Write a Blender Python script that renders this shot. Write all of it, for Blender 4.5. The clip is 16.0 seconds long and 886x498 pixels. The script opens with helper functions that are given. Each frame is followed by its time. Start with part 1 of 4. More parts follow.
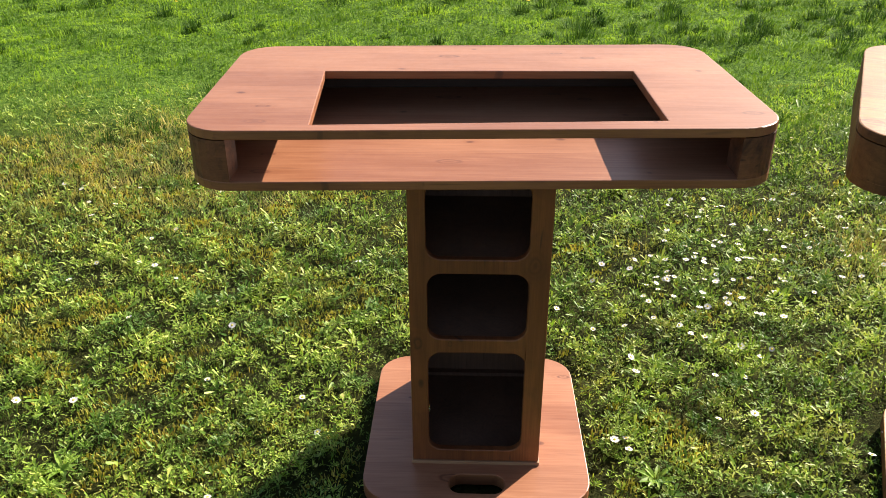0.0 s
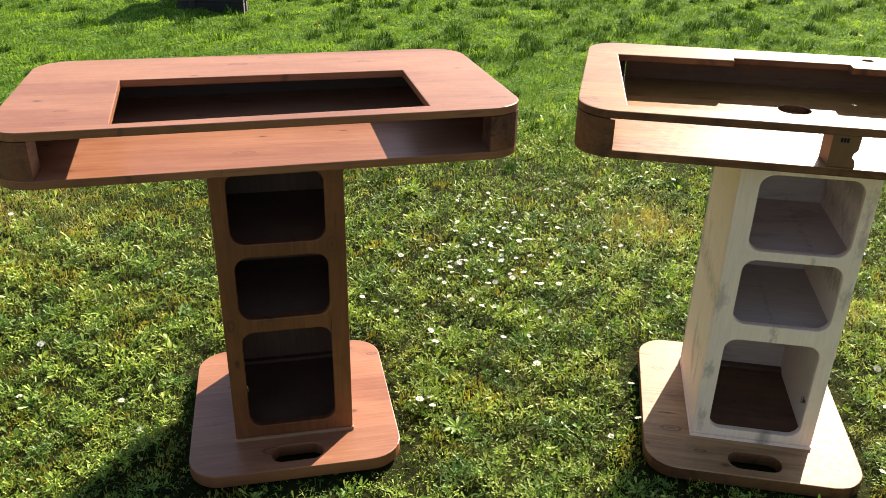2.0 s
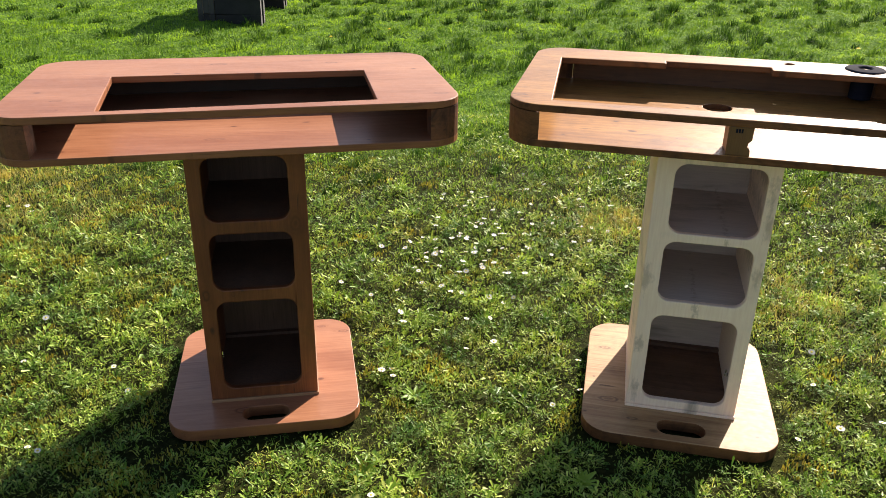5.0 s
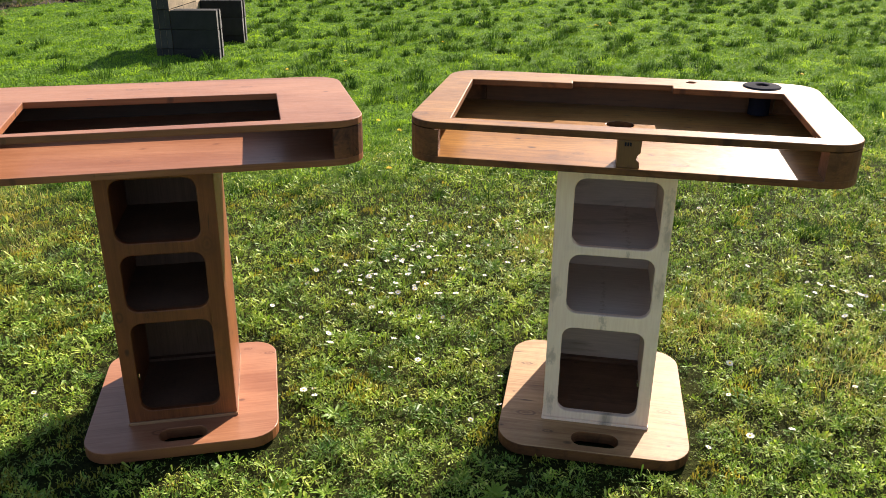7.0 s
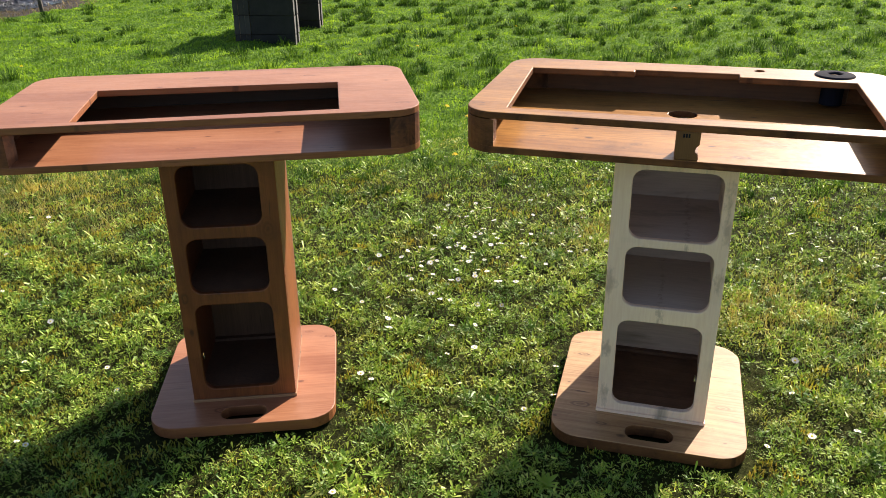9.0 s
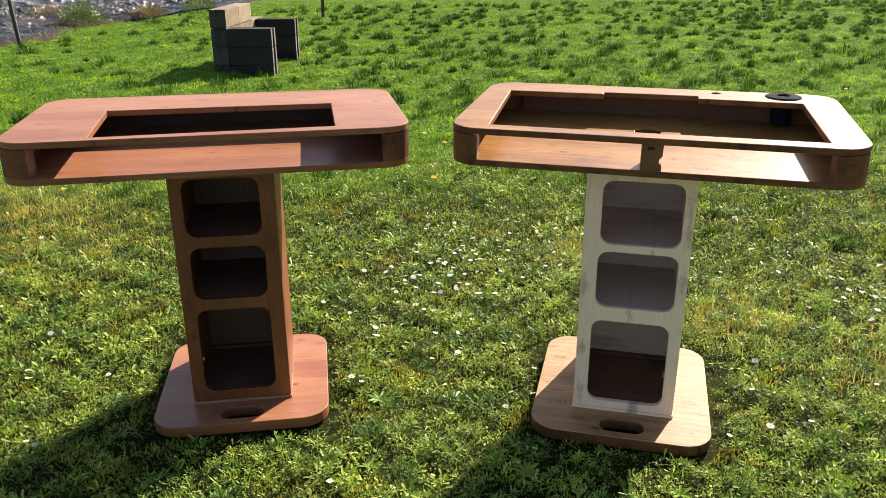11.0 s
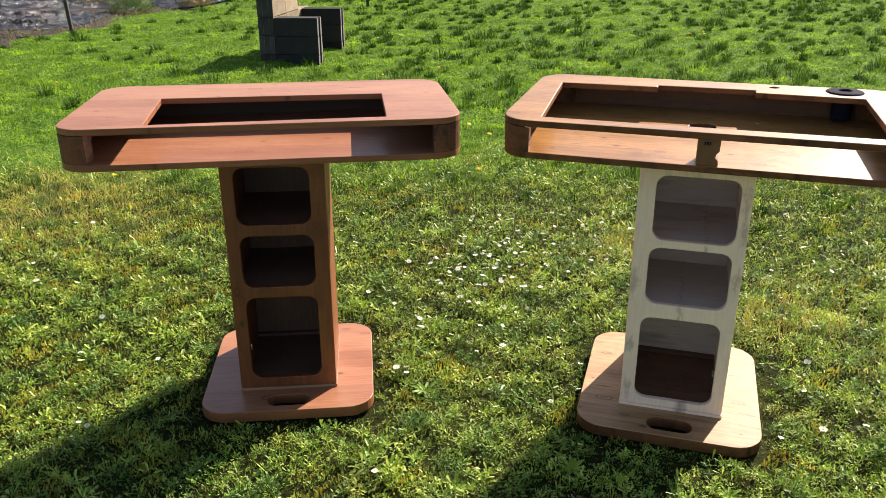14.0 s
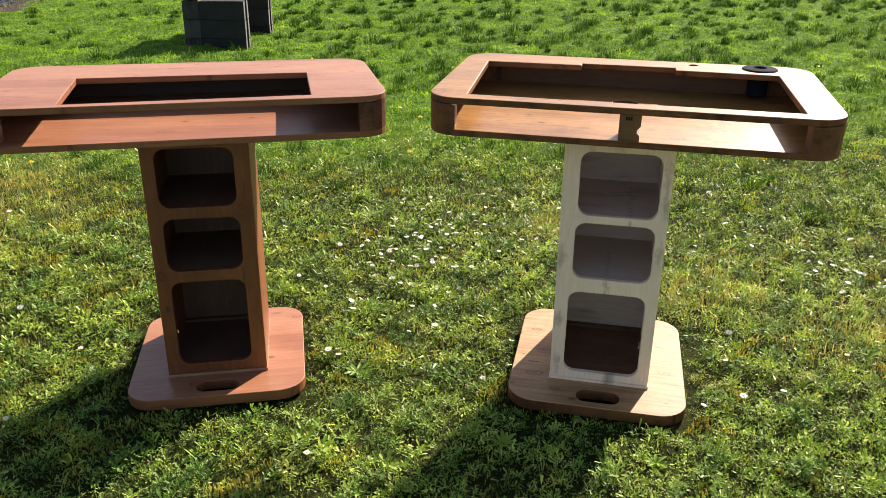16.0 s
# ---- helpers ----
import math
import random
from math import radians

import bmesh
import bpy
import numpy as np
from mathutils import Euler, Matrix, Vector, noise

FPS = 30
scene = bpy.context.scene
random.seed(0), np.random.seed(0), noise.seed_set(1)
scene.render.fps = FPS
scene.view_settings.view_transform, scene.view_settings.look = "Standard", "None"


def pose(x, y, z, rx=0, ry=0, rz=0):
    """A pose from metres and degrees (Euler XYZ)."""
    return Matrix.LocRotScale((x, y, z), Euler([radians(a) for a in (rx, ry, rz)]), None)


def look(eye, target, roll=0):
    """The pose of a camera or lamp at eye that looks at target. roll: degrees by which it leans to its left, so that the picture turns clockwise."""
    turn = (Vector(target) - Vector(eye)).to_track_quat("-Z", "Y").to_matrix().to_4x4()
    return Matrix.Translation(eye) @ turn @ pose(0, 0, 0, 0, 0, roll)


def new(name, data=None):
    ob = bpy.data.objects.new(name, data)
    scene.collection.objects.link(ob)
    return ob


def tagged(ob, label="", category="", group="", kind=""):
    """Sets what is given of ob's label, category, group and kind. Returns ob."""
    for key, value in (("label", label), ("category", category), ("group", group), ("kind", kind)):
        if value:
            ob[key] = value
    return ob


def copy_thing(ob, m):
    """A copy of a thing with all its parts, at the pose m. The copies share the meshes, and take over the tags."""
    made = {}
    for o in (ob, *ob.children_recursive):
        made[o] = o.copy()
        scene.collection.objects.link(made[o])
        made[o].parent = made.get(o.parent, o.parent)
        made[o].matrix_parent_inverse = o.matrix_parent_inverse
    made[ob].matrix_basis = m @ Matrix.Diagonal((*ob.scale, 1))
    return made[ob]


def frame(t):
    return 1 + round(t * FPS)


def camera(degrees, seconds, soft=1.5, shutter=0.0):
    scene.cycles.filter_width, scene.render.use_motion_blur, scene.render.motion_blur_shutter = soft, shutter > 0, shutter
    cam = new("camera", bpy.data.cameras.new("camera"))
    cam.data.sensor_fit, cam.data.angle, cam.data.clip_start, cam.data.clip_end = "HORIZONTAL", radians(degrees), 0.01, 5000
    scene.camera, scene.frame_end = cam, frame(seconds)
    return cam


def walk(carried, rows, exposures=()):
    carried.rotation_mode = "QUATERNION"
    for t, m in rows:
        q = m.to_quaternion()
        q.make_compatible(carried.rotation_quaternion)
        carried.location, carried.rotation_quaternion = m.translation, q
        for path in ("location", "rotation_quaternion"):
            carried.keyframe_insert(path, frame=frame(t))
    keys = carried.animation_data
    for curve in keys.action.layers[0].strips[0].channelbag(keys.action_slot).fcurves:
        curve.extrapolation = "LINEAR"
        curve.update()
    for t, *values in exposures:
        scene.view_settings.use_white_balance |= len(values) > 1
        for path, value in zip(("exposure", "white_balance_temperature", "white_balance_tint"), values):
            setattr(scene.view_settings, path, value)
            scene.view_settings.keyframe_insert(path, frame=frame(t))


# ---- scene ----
cam = camera(57.3, 16.0, soft=0.6)
PATH = [
    (0, (0.054, -0.006, 1.415), (-0.009, 1.767, 0.491), -0.2),
    (0.5, (0.067, -0.03, 1.404), (0.007, 1.732, 0.458), -0.7),
    (1, (0.085, -0.107, 1.411), (0.057, 1.661, 0.477), -0.4),
    (1.5, (0.047, -0.208, 1.409), (0.134, 1.58, 0.519), 0.4),
    (2, (0.082, -0.259, 1.414), (0.467, 1.505, 0.554), 1.1),
    (2.5, (0.173, -0.313, 1.414), (0.912, 1.346, 0.575), 1.7),
    (3, (0.262, -0.373, 1.412), (1.024, 1.278, 0.58), 2.0),
    (3.5, (0.306, -0.425, 1.41), (0.941, 1.281, 0.581), 1.8),
    (4, (0.263, -0.458, 1.417), (0.633, 1.326, 0.593), 1.3),
    (4.2, (0.251, -0.452, 1.439), (0.520, 1.342, 0.596), 1.1),
    (6.3, (0.222, -0.713, 1.423), (0.672, 1.071, 0.638), 0.2),
    (6.5, (0.26, -0.698, 1.426), (0.711, 1.089, 0.648), 0.1),
    (7, (0.402, -0.623, 1.412), (0.784, 1.188, 0.656), 0.5),
    (7.5, (0.445, -0.601, 1.424), (0.757, 1.223, 0.667), 0.5),
    (8, (0.444, -0.593, 1.417), (0.701, 1.226, 0.628), 0.4),
    (8.5, (0.442, -0.605, 1.418), (0.662, 1.215, 0.62), -0.1),
    (9, (0.451, -0.635, 1.428), (0.652, 1.19, 0.636), -0.6),
    (9.5, (0.418, -0.694, 1.44), (0.64, 1.136, 0.664), -1.1),
    (10, (0.366, -0.788, 1.443), (0.646, 1.046, 0.696), -0.7),
    (10.2, (0.382, -0.821, 1.431), (0.666, 1.023, 0.711), -0.4),
    (12.3, (0.383, -0.832, 1.436), (0.651, 1.014, 0.716), -0.1),
    (12.5, (0.369, -0.834, 1.437), (0.635, 1.009, 0.709), 0.0),
    (13, (0.346, -0.823, 1.431), (0.567, 1.02, 0.685), 0.3),
    (13.5, (0.342, -0.809, 1.43), (0.519, 1.037, 0.681), 0.1),
    (14, (0.355, -0.811, 1.431), (0.534, 1.038, 0.691), -0.1),
    (14.5, (0.357, -0.817, 1.431), (0.562, 1.034, 0.702), -0.0),
    (15, (0.363, -0.825, 1.431), (0.613, 1.024, 0.71), -0.1),
    (15.5, (0.374, -0.843, 1.427), (0.685, 0.989, 0.687), 0.1),
    (16, (0.375, -0.822, 1.408), (0.708, 0.994, 0.639), 0.6),
]
EXPOSURES = [(t, ev, 6850, 16) for t, ev in ((0.0, 0.82), (1.5, 0.85), (2.1, 0.86), (2.5, 0.72), (3.0, 0.62), (3.5, 0.66), (4.2, 0.72), (6.5, 0.80), (8.0, 0.74), (10.0, 0.76), (12.5, 0.82), (14.5, 0.84), (16.0, 0.82))]
walk(cam, [(t, look(eye, target, roll)) for t, eye, target, roll in PATH], EXPOSURES)

# ---- light ----
SUN_AZ, SUN_EL = 42.6, 33.3
world = bpy.data.worlds.new("sky")
scene.world = world
world.use_nodes = True
wn = world.node_tree
sky = wn.nodes.new("ShaderNodeTexSky")
sky.sky_type, sky.sun_disc = "NISHITA", False
sky.sun_elevation, sky.sun_rotation = radians(SUN_EL), radians(SUN_AZ)
sky.air_density, sky.dust_density, sky.ozone_density = 1.0, 1.0, 1.0
wn.links.new(sky.outputs[0], wn.nodes["Background"].inputs[0])
wn.nodes["Background"].inputs[1].default_value = 0.086
sun = new("sun", bpy.data.lights.new("sun", "SUN"))
sun.data.energy, sun.data.angle, sun.data.color = 6.0, radians(0.53), (1.0, 0.93, 0.82)
sx, sy, sz = math.sin(radians(SUN_AZ)) * math.cos(radians(SUN_EL)), math.cos(radians(SUN_AZ)) * math.cos(radians(SUN_EL)), math.sin(radians(SUN_EL))
sun.matrix_world = look((20 * sx, 20 * sy, 20 * sz), (0, 0, 0))


# ---- material helpers ----
class Nodes:
    """A short hand for one node material."""

    def __init__(self, name):
        self.mat = bpy.data.materials.new(name)
        self.mat.use_nodes = True
        self.tree = self.mat.node_tree
        self.bsdf = self.tree.nodes["Principled BSDF"]
        self.out = self.tree.nodes["Material Output"]

    def add(self, kind, **props):
        n = self.tree.nodes.new("ShaderNode" + kind)
        for key, value in props.items():
            setattr(n, key, value)
        return n

    def put(self, source, target):
        self.tree.links.new(source, target)

    def coords(self, scale=(1, 1, 1), turn=(0, 0, 0), shift=(0, 0, 0)):
        c, m = self.add("TexCoord"), self.add("Mapping")
        m.inputs["Scale"].default_value, m.inputs["Rotation"].default_value, m.inputs["Location"].default_value = scale, turn, shift
        self.put(c.outputs["Object"], m.inputs[0])
        return m.outputs[0]

    def noise(self, vector, scale, detail=4.0, rough=0.55, distortion=0.0):
        n = self.add("TexNoise")
        n.inputs["Scale"].default_value, n.inputs["Detail"].default_value = scale, detail
        n.inputs["Roughness"].default_value, n.inputs["Distortion"].default_value = rough, distortion
        self.put(vector, n.inputs["Vector"])
        return n.outputs["Fac"]

    def math(self, op, a, b=0.0, clamp=False):
        n = self.add("Math", operation=op, use_clamp=clamp)
        for i, v in enumerate((a, b)):
            if isinstance(v, (int, float)):
                n.inputs[i].default_value = v
            else:
                self.put(v, n.inputs[i])
        return n.outputs[0]

    def ramp(self, fac, *stops):
        n = self.add("ValToRGB")
        e = n.color_ramp.elements
        while len(e) < len(stops):
            e.new(0.5)
        for el, (pos, col) in zip(e, stops):
            el.position = pos
            el.color = (*col, 1) if len(col) == 3 else col
        self.put(fac, n.inputs[0])
        return n.outputs[0]

    def mix(self, fac, a, b, blend="MIX"):
        n = self.add("Mix", data_type="RGBA", blend_type=blend)
        for sock, v in ((n.inputs[0], fac), (n.inputs[6], a), (n.inputs[7], b)):
            if isinstance(v, (int, float)):
                sock.default_value = v
            elif isinstance(v, tuple):
                sock.default_value = (*v, 1)
            else:
                self.put(v, sock)
        return n.outputs[2]

    def bump(self, height, strength, distance=0.002):
        n = self.add("Bump")
        n.inputs["Strength"].default_value, n.inputs["Distance"].default_value = strength, distance
        self.put(height, n.inputs["Height"])
        self.put(n.outputs[0], self.bsdf.inputs["Normal"])

    def finish(self, colour, rough):
        if isinstance(colour, tuple):
            self.bsdf.inputs["Base Color"].default_value = (*colour, 1)
        else:
            self.put(colour, self.bsdf.inputs["Base Color"])
        if isinstance(rough, (int, float)):
            self.bsdf.inputs["Roughness"].default_value = rough
        else:
            self.put(rough, self.bsdf.inputs["Roughness"])
        return self.mat


def grey(v):
    return (v, v, v)


def wood(name, dark, light, knot, axis, rough=0.42, plank=0.115, shift=0.0, gloss=0.5, knots=0.42, streak=0.45, spots=(), grain=0.06, mottle=0.0):
    """Pine boards with the grain along one local axis: growth rings, fibres, knots and a tone per board."""
    n = Nodes(name)
    along, cross = 0.6, 9.0
    sc = [cross, cross, cross]
    sc[axis] = along
    v = n.coords(tuple(sc), shift=(shift, shift * 1.7, shift * 0.6))
    field = n.noise(v, 0.9, 2.0, 0.45, 0.25)
    rings = n.math("SINE", n.math("MULTIPLY", field, 120.0))
    rings = n.math("ADD", n.math("MULTIPLY", rings, 0.5), 0.5)
    fs = [420.0, 420.0, 420.0]
    fs[axis] = 9.0
    fibre = n.noise(n.coords(tuple(fs)), 1.0, 3.0, 0.6)
    blotch = n.noise(n.coords(tuple(3.0 if i == axis else 8.0 for i in range(3)), shift=(shift, 0, 3)), 1.0, 3.0)
    raw = n.add("SeparateXYZ")
    n.put(n.coords(), raw.inputs[0])
    # a tone per glued board
    sep = n.add("SeparateXYZ")
    n.put(n.coords((1, 1, 1), shift=(shift, shift, shift)), sep.inputs[0])
    side = sep.outputs[1 if axis == 0 else 0]
    cell = n.add("TexWhiteNoise", noise_dimensions="1D")
    n.put(n.math("FLOOR", n.math("DIVIDE", side, plank)), cell.inputs["W"])
    tone = n.math("ADD", n.math("MULTIPLY", rings, grain), n.math("MULTIPLY", fibre, 0.36))
    tone = n.math("ADD", tone, n.math("MULTIPLY", blotch, 0.52))
    tone = n.math("ADD", tone, n.math("MULTIPLY", cell.outputs[0], 0.16))
    col = n.ramp(tone, (0.40, dark), (0.72, light))
    # knots with a dark eye and a paler ring, in the plane of the board
    flat = n.add("CombineXYZ")
    if axis == 0:
        n.put(n.math("MULTIPLY", sep.outputs[0], 6.2), flat.inputs[0])
        n.put(n.math("MULTIPLY", sep.outputs[1], 9.5), flat.inputs[1])
    else:
        n.put(n.math("MULTIPLY", n.math("ADD", sep.outputs[0], sep.outputs[1]), 9.5), flat.inputs[0])
        n.put(n.math("MULTIPLY", sep.outputs[2], 6.2), flat.inputs[1])
    kn = n.add("TexNoise")
    kn.inputs["Scale"].default_value = 22.0
    n.put(n.coords(), kn.inputs["Vector"])
    sub = n.add("VectorMath", operation="SCALE")
    sub.inputs["Scale"].default_value = 0.10
    n.put(kn.outputs["Color"], sub.inputs[0])
    wob = n.add("VectorMath", operation="ADD")
    n.put(flat.outputs[0], wob.inputs[0])
    n.put(sub.outputs[0], wob.inputs[1])
    vor = n.add("TexVoronoi", feature="F1", voronoi_dimensions="2D")
    vor.inputs["Scale"].default_value = 1.0
    n.put(wob.outputs[0], vor.inputs["Vector"])
    pick = n.add("SeparateColor")
    n.put(vor.outputs["Color"], pick.inputs[0])
    size = n.math("MULTIPLY", n.math("GREATER_THAN", pick.outputs[0], 1.0 - knots), n.math("ADD", 0.025, n.math("MULTIPLY", pick.outputs[1], 0.06)))
    ratio = n.math("DIVIDE", vor.outputs["Distance"], n.math("ADD", size, 0.0001))
    halo = n.math("SUBTRACT", 1.0, n.math("DIVIDE", ratio, 2.6), True)
    col = n.mix(n.math("MULTIPLY", halo, 0.45), col, dark)
    eye = n.math("POWER", n.math("SUBTRACT", 1.0, ratio, True), 0.45)
    col = n.mix(n.math("MULTIPLY", eye, 0.92, True), col, knot)
    for sa, sb, sr_ in spots:
        da = n.math("DIVIDE", n.math("SUBTRACT", raw.outputs[0], sa), 2.3 if axis == 0 else 1.0)
        db = n.math("DIVIDE", n.math("SUBTRACT", raw.outputs[1 if axis == 0 else 2], sb), 1.0 if axis == 0 else 1.5)
        dist = n.math("SQRT", n.math("ADD", n.math("MULTIPLY", da, da), n.math("MULTIPLY", db, db)))
        dist = n.math("ADD", dist, n.math("MULTIPLY", n.math("SUBTRACT", kn.outputs[0], 0.5), sr_ * 1.3))
        ring = n.math("ADD", n.math("MULTIPLY", n.math("SINE", n.math("MULTIPLY", dist, 9.0 / sr_)), 0.35), 0.65)
        col = n.mix(n.math("MULTIPLY", n.math("MULTIPLY", n.math("SUBTRACT", 1.0, n.math("DIVIDE", dist, sr_ * 2.6), True), ring), 0.8), col, dark)
        # the bark ring round a knot is a thin dark line, open on one side
        rim = n.math("SUBTRACT", 1.0, n.math("DIVIDE", n.math("ABSOLUTE", n.math("SUBTRACT", dist, sr_ * 0.8)), sr_ * 0.30), True)
        rim = n.math("MULTIPLY", rim, n.math("MULTIPLY", n.math("SUBTRACT", blotch, 0.30), 4.0, True))
        heart = n.math("MULTIPLY", n.math("SUBTRACT", 1.0, n.math("DIVIDE", dist, sr_ * 0.55), True), 0.5)
        col = n.mix(n.math("MULTIPLY", n.math("MAXIMUM", rim, heart), 0.65), col, knot)
    ss = [95.0, 95.0, 95.0]
    ss[axis] = 7.0
    slash = n.noise(n.coords(tuple(ss), shift=(0, 5, 2)), 1.0, 2.0, 0.5, 0.3)
    slash = n.math("MULTIPLY", n.math("SUBTRACT", slash, 0.655), 9.0, True)
    col = n.mix(n.math("MULTIPLY", slash, streak), col, knot)
    if mottle:
        blot = n.noise(n.coords((1, 1, 1), shift=(shift, 1, 2)), 15.0, 5.0, 0.65, 0.6)
        col = n.mix(n.math("MULTIPLY", n.math("MULTIPLY", n.math("SUBTRACT", blot, 0.48), 5.0, True), mottle), col, knot)
    wear = n.noise(n.coords((1, 1, 1)), 60.0, 3.0)
    n.bump(n.math("ADD", fibre, n.math("MULTIPLY", rings, 0.2)), 0.12, 0.0008)
    r = n.math("ADD", rough - 0.08, n.math("MULTIPLY", wear, 0.16))
    n.bsdf.inputs["Specular IOR Level"].default_value = gloss
    return n.finish(col, r)


def plain(name, colour, rough, metal=0.0, vary=0.12, scale=40.0):
    n = Nodes(name)
    f = n.noise(n.coords(), scale, 4.0)
    low, high = tuple(c * (1 - vary) for c in colour), tuple(min(1, c * (1 + vary)) for c in colour)
    n.bsdf.inputs["Metallic"].default_value = metal
    n.bump(f, 0.1, 0.001)
    return n.finish(n.ramp(f, (0.3, low), (0.7, high)), rough)


def painted(name, low=(0.89, 0.655, 0.50), high=(0.97, 0.755, 0.59), stain=0.66, lying=False):
    """Cream paint, thin and rubbed: the wood shows through in long smudges."""
    n = Nodes(name)
    big = n.noise(n.coords((3.5, 9, 16) if lying else (9, 9, 3.2)), 1.0, 5.0, 0.62, 0.4)
    fine = n.noise(n.coords((12, 160, 160) if lying else (160, 160, 12)), 1.0, 4.0)
    coat = n.ramp(fine, (0.3, low), (0.7, high))
    rub = n.math("MULTIPLY", n.math("SUBTRACT", n.math("ADD", big, n.math("MULTIPLY", fine, 0.12)), stain), 6.0, True)
    col = n.mix(n.math("MULTIPLY", rub, 0.75), coat, (0.20, 0.155, 0.11))
    grime = n.noise(n.coords((5, 5, 7), shift=(4, 2, 1)), 1.0, 5.0, 0.7)
    col = n.mix(n.math("MULTIPLY", n.math("SUBTRACT", grime, 0.56), 1.3, True), col, (0.42, 0.34, 0.27))
    raw = n.add("SeparateXYZ")
    n.put(n.coords(), raw.inputs[0])
    torn = n.noise(n.coords((1.6, 1.6, 0.7)), 42.0, 5.0, 0.7)
    for sa, sb, sr_ in ((0.010, 0.455, 0.024), (0.018, 0.095, 0.020), (0.296, 0.640, 0.022), (0.290, 0.735, 0.018), (0.150, 0.372, 0.012), (0.016, 0.250, 0.016), (0.292, 0.500, 0.018), (0.200, 0.580, 0.010)):
        da, db = n.math("SUBTRACT", raw.outputs[0], sa), n.math("DIVIDE", n.math("SUBTRACT", raw.outputs[2], sb), 2.6)
        dist = n.math("ADD", n.math("SQRT", n.math("ADD", n.math("MULTIPLY", da, da), n.math("MULTIPLY", db, db))), n.math("MULTIPLY", n.math("SUBTRACT", torn, 0.5), 0.055))
        col = n.mix(n.math("MULTIPLY", n.math("MULTIPLY", n.math("SUBTRACT", 1.0, n.math("DIVIDE", dist, sr_ * 0.8), True), 1.3, True), 0.5), col, (0.32, 0.21, 0.14))
    n.bump(fine, 0.12, 0.0008)
    return n.finish(col, 0.55)


def leaf_material(name, ramp, patch, amount, soft=0.36, rough=0.6, patch_scale=2.6, gloss=0.16, single=0.65):
    """Thin leaves: a tone per blade, dry patches in the sward, light through the blade."""
    n = Nodes(name)
    geo = n.add("NewGeometry")
    pos = n.coords()
    tone = n.math("ADD", n.math("ADD", n.math("MULTIPLY", geo.outputs["Random Per Island"], single), (0.65 - single) / 2), n.math("MULTIPLY", n.noise(pos, 0.9, 4.0), 0.5))
    col = n.ramp(tone, *ramp)
    dry = n.noise(n.coords(shift=(7.3, 2.1, 0)), patch_scale, 5.0, 0.62)
    dry = n.math("MULTIPLY", n.math("SUBTRACT", n.math("ADD", dry, n.math("MULTIPLY", geo.outputs["Random Per Island"], 0.10)), amount), 7.0, True)
    col = n.mix(n.math("MULTIPLY", dry, 0.6), col, patch)
    brown = n.noise(n.coords(shift=(1.7, 9.4, 0)), patch_scale * 1.7, 4.0, 0.6)
    brown = n.math("MULTIPLY", n.math("SUBTRACT", n.math("ADD", brown, n.math("MULTIPLY", geo.outputs["Random Per Island"], 0.12)), amount + 0.05), 6.0, True)
    col = n.mix(n.math("MULTIPLY", brown, 0.32), col, (0.20, 0.14, 0.06))
    species = n.noise(n.coords(shift=(3.1, 5.2, 0)), 7.0, 3.0, 0.6)
    col = n.mix(1.0, col, n.ramp(species, (0.36, (0.42, 0.55, 0.54)), (0.62, (1.38, 1.24, 1.0))), "MULTIPLY")
    n.finish(col, rough)
    n.bsdf.inputs["Specular IOR Level"].default_value = gloss
    tr = n.add("BsdfTranslucent")
    n.put(n.mix(1.0, col, (1.25, 1.2, 0.7), "MULTIPLY"), tr.inputs["Color"])
    ms = n.add("MixShader")
    ms.inputs[0].default_value = soft
    n.put(n.bsdf.outputs[0], ms.inputs[1])
    n.put(tr.outputs[0], ms.inputs[2])
    n.put(ms.outputs[0], n.out.inputs["Surface"])
    return n.mat


RED = ((0.28, 0.104, 0.049), (0.465, 0.213, 0.113), (0.10, 0.030, 0.018))
HONEY = ((0.21, 0.078, 0.017), (0.49, 0.232, 0.058), (0.060, 0.022, 0.010))
red_along = wood("red_stained_pine", *RED, 0, 0.40, knots=0.14, streak=0.28, spots=((-0.27, -0.02, 0.007), (-0.265, -0.11, 0.010), (0.655, -0.04, 0.010), (0.075, 0.37, 0.012), (0.09, -0.05, 0.014), (0.40, 0.36, 0.008), (0.33, 0.40, 0.006)))
red_up = wood("red_stained_pine_upright", (0.125, 0.034, 0.010), (0.26, 0.082, 0.025), (0.04, 0.014, 0.008), 2, 0.48, shift=1.3, knots=0.40, streak=0.8, mottle=0.22, spots=((0.272, 0.588, 0.014), (0.018, 0.388, 0.013), (0.09, 0.385, 0.006)))
# Inside of the box: its deep shade goes into this near-black stain.
red_inner_shade = wood("red_stained_pine_inner_shade", (0.030, 0.014, 0.010), (0.062, 0.028, 0.019), (0.03, 0.012, 0.008), 0, 0.55, shift=2.3)
honey_along = wood("honey_pine", *HONEY, 0, 0.33, shift=0.7, knots=0.5, streak=1.0, mottle=0.26, grain=0.09, spots=((-0.355, -0.03, 0.010), (0.0, -0.06, 0.012), (0.05, -0.02, 0.008), (-0.12, -0.09, 0.007), (0.30, -0.07, 0.010)))
honey_up = wood("honey_pine_upright", (0.11, 0.046, 0.017), (0.23, 0.105, 0.038), HONEY[2], 2, 0.45, shift=3.1)
# Honey box inside, the recess's shade mixed into the wood tone.
honey_inner_shade = wood("honey_pine_inner_shade", (0.085, 0.036, 0.015), (0.18, 0.077, 0.030), HONEY[2], 0, 0.5, shift=4.4, knots=0.7, streak=0.9, mottle=0.4)
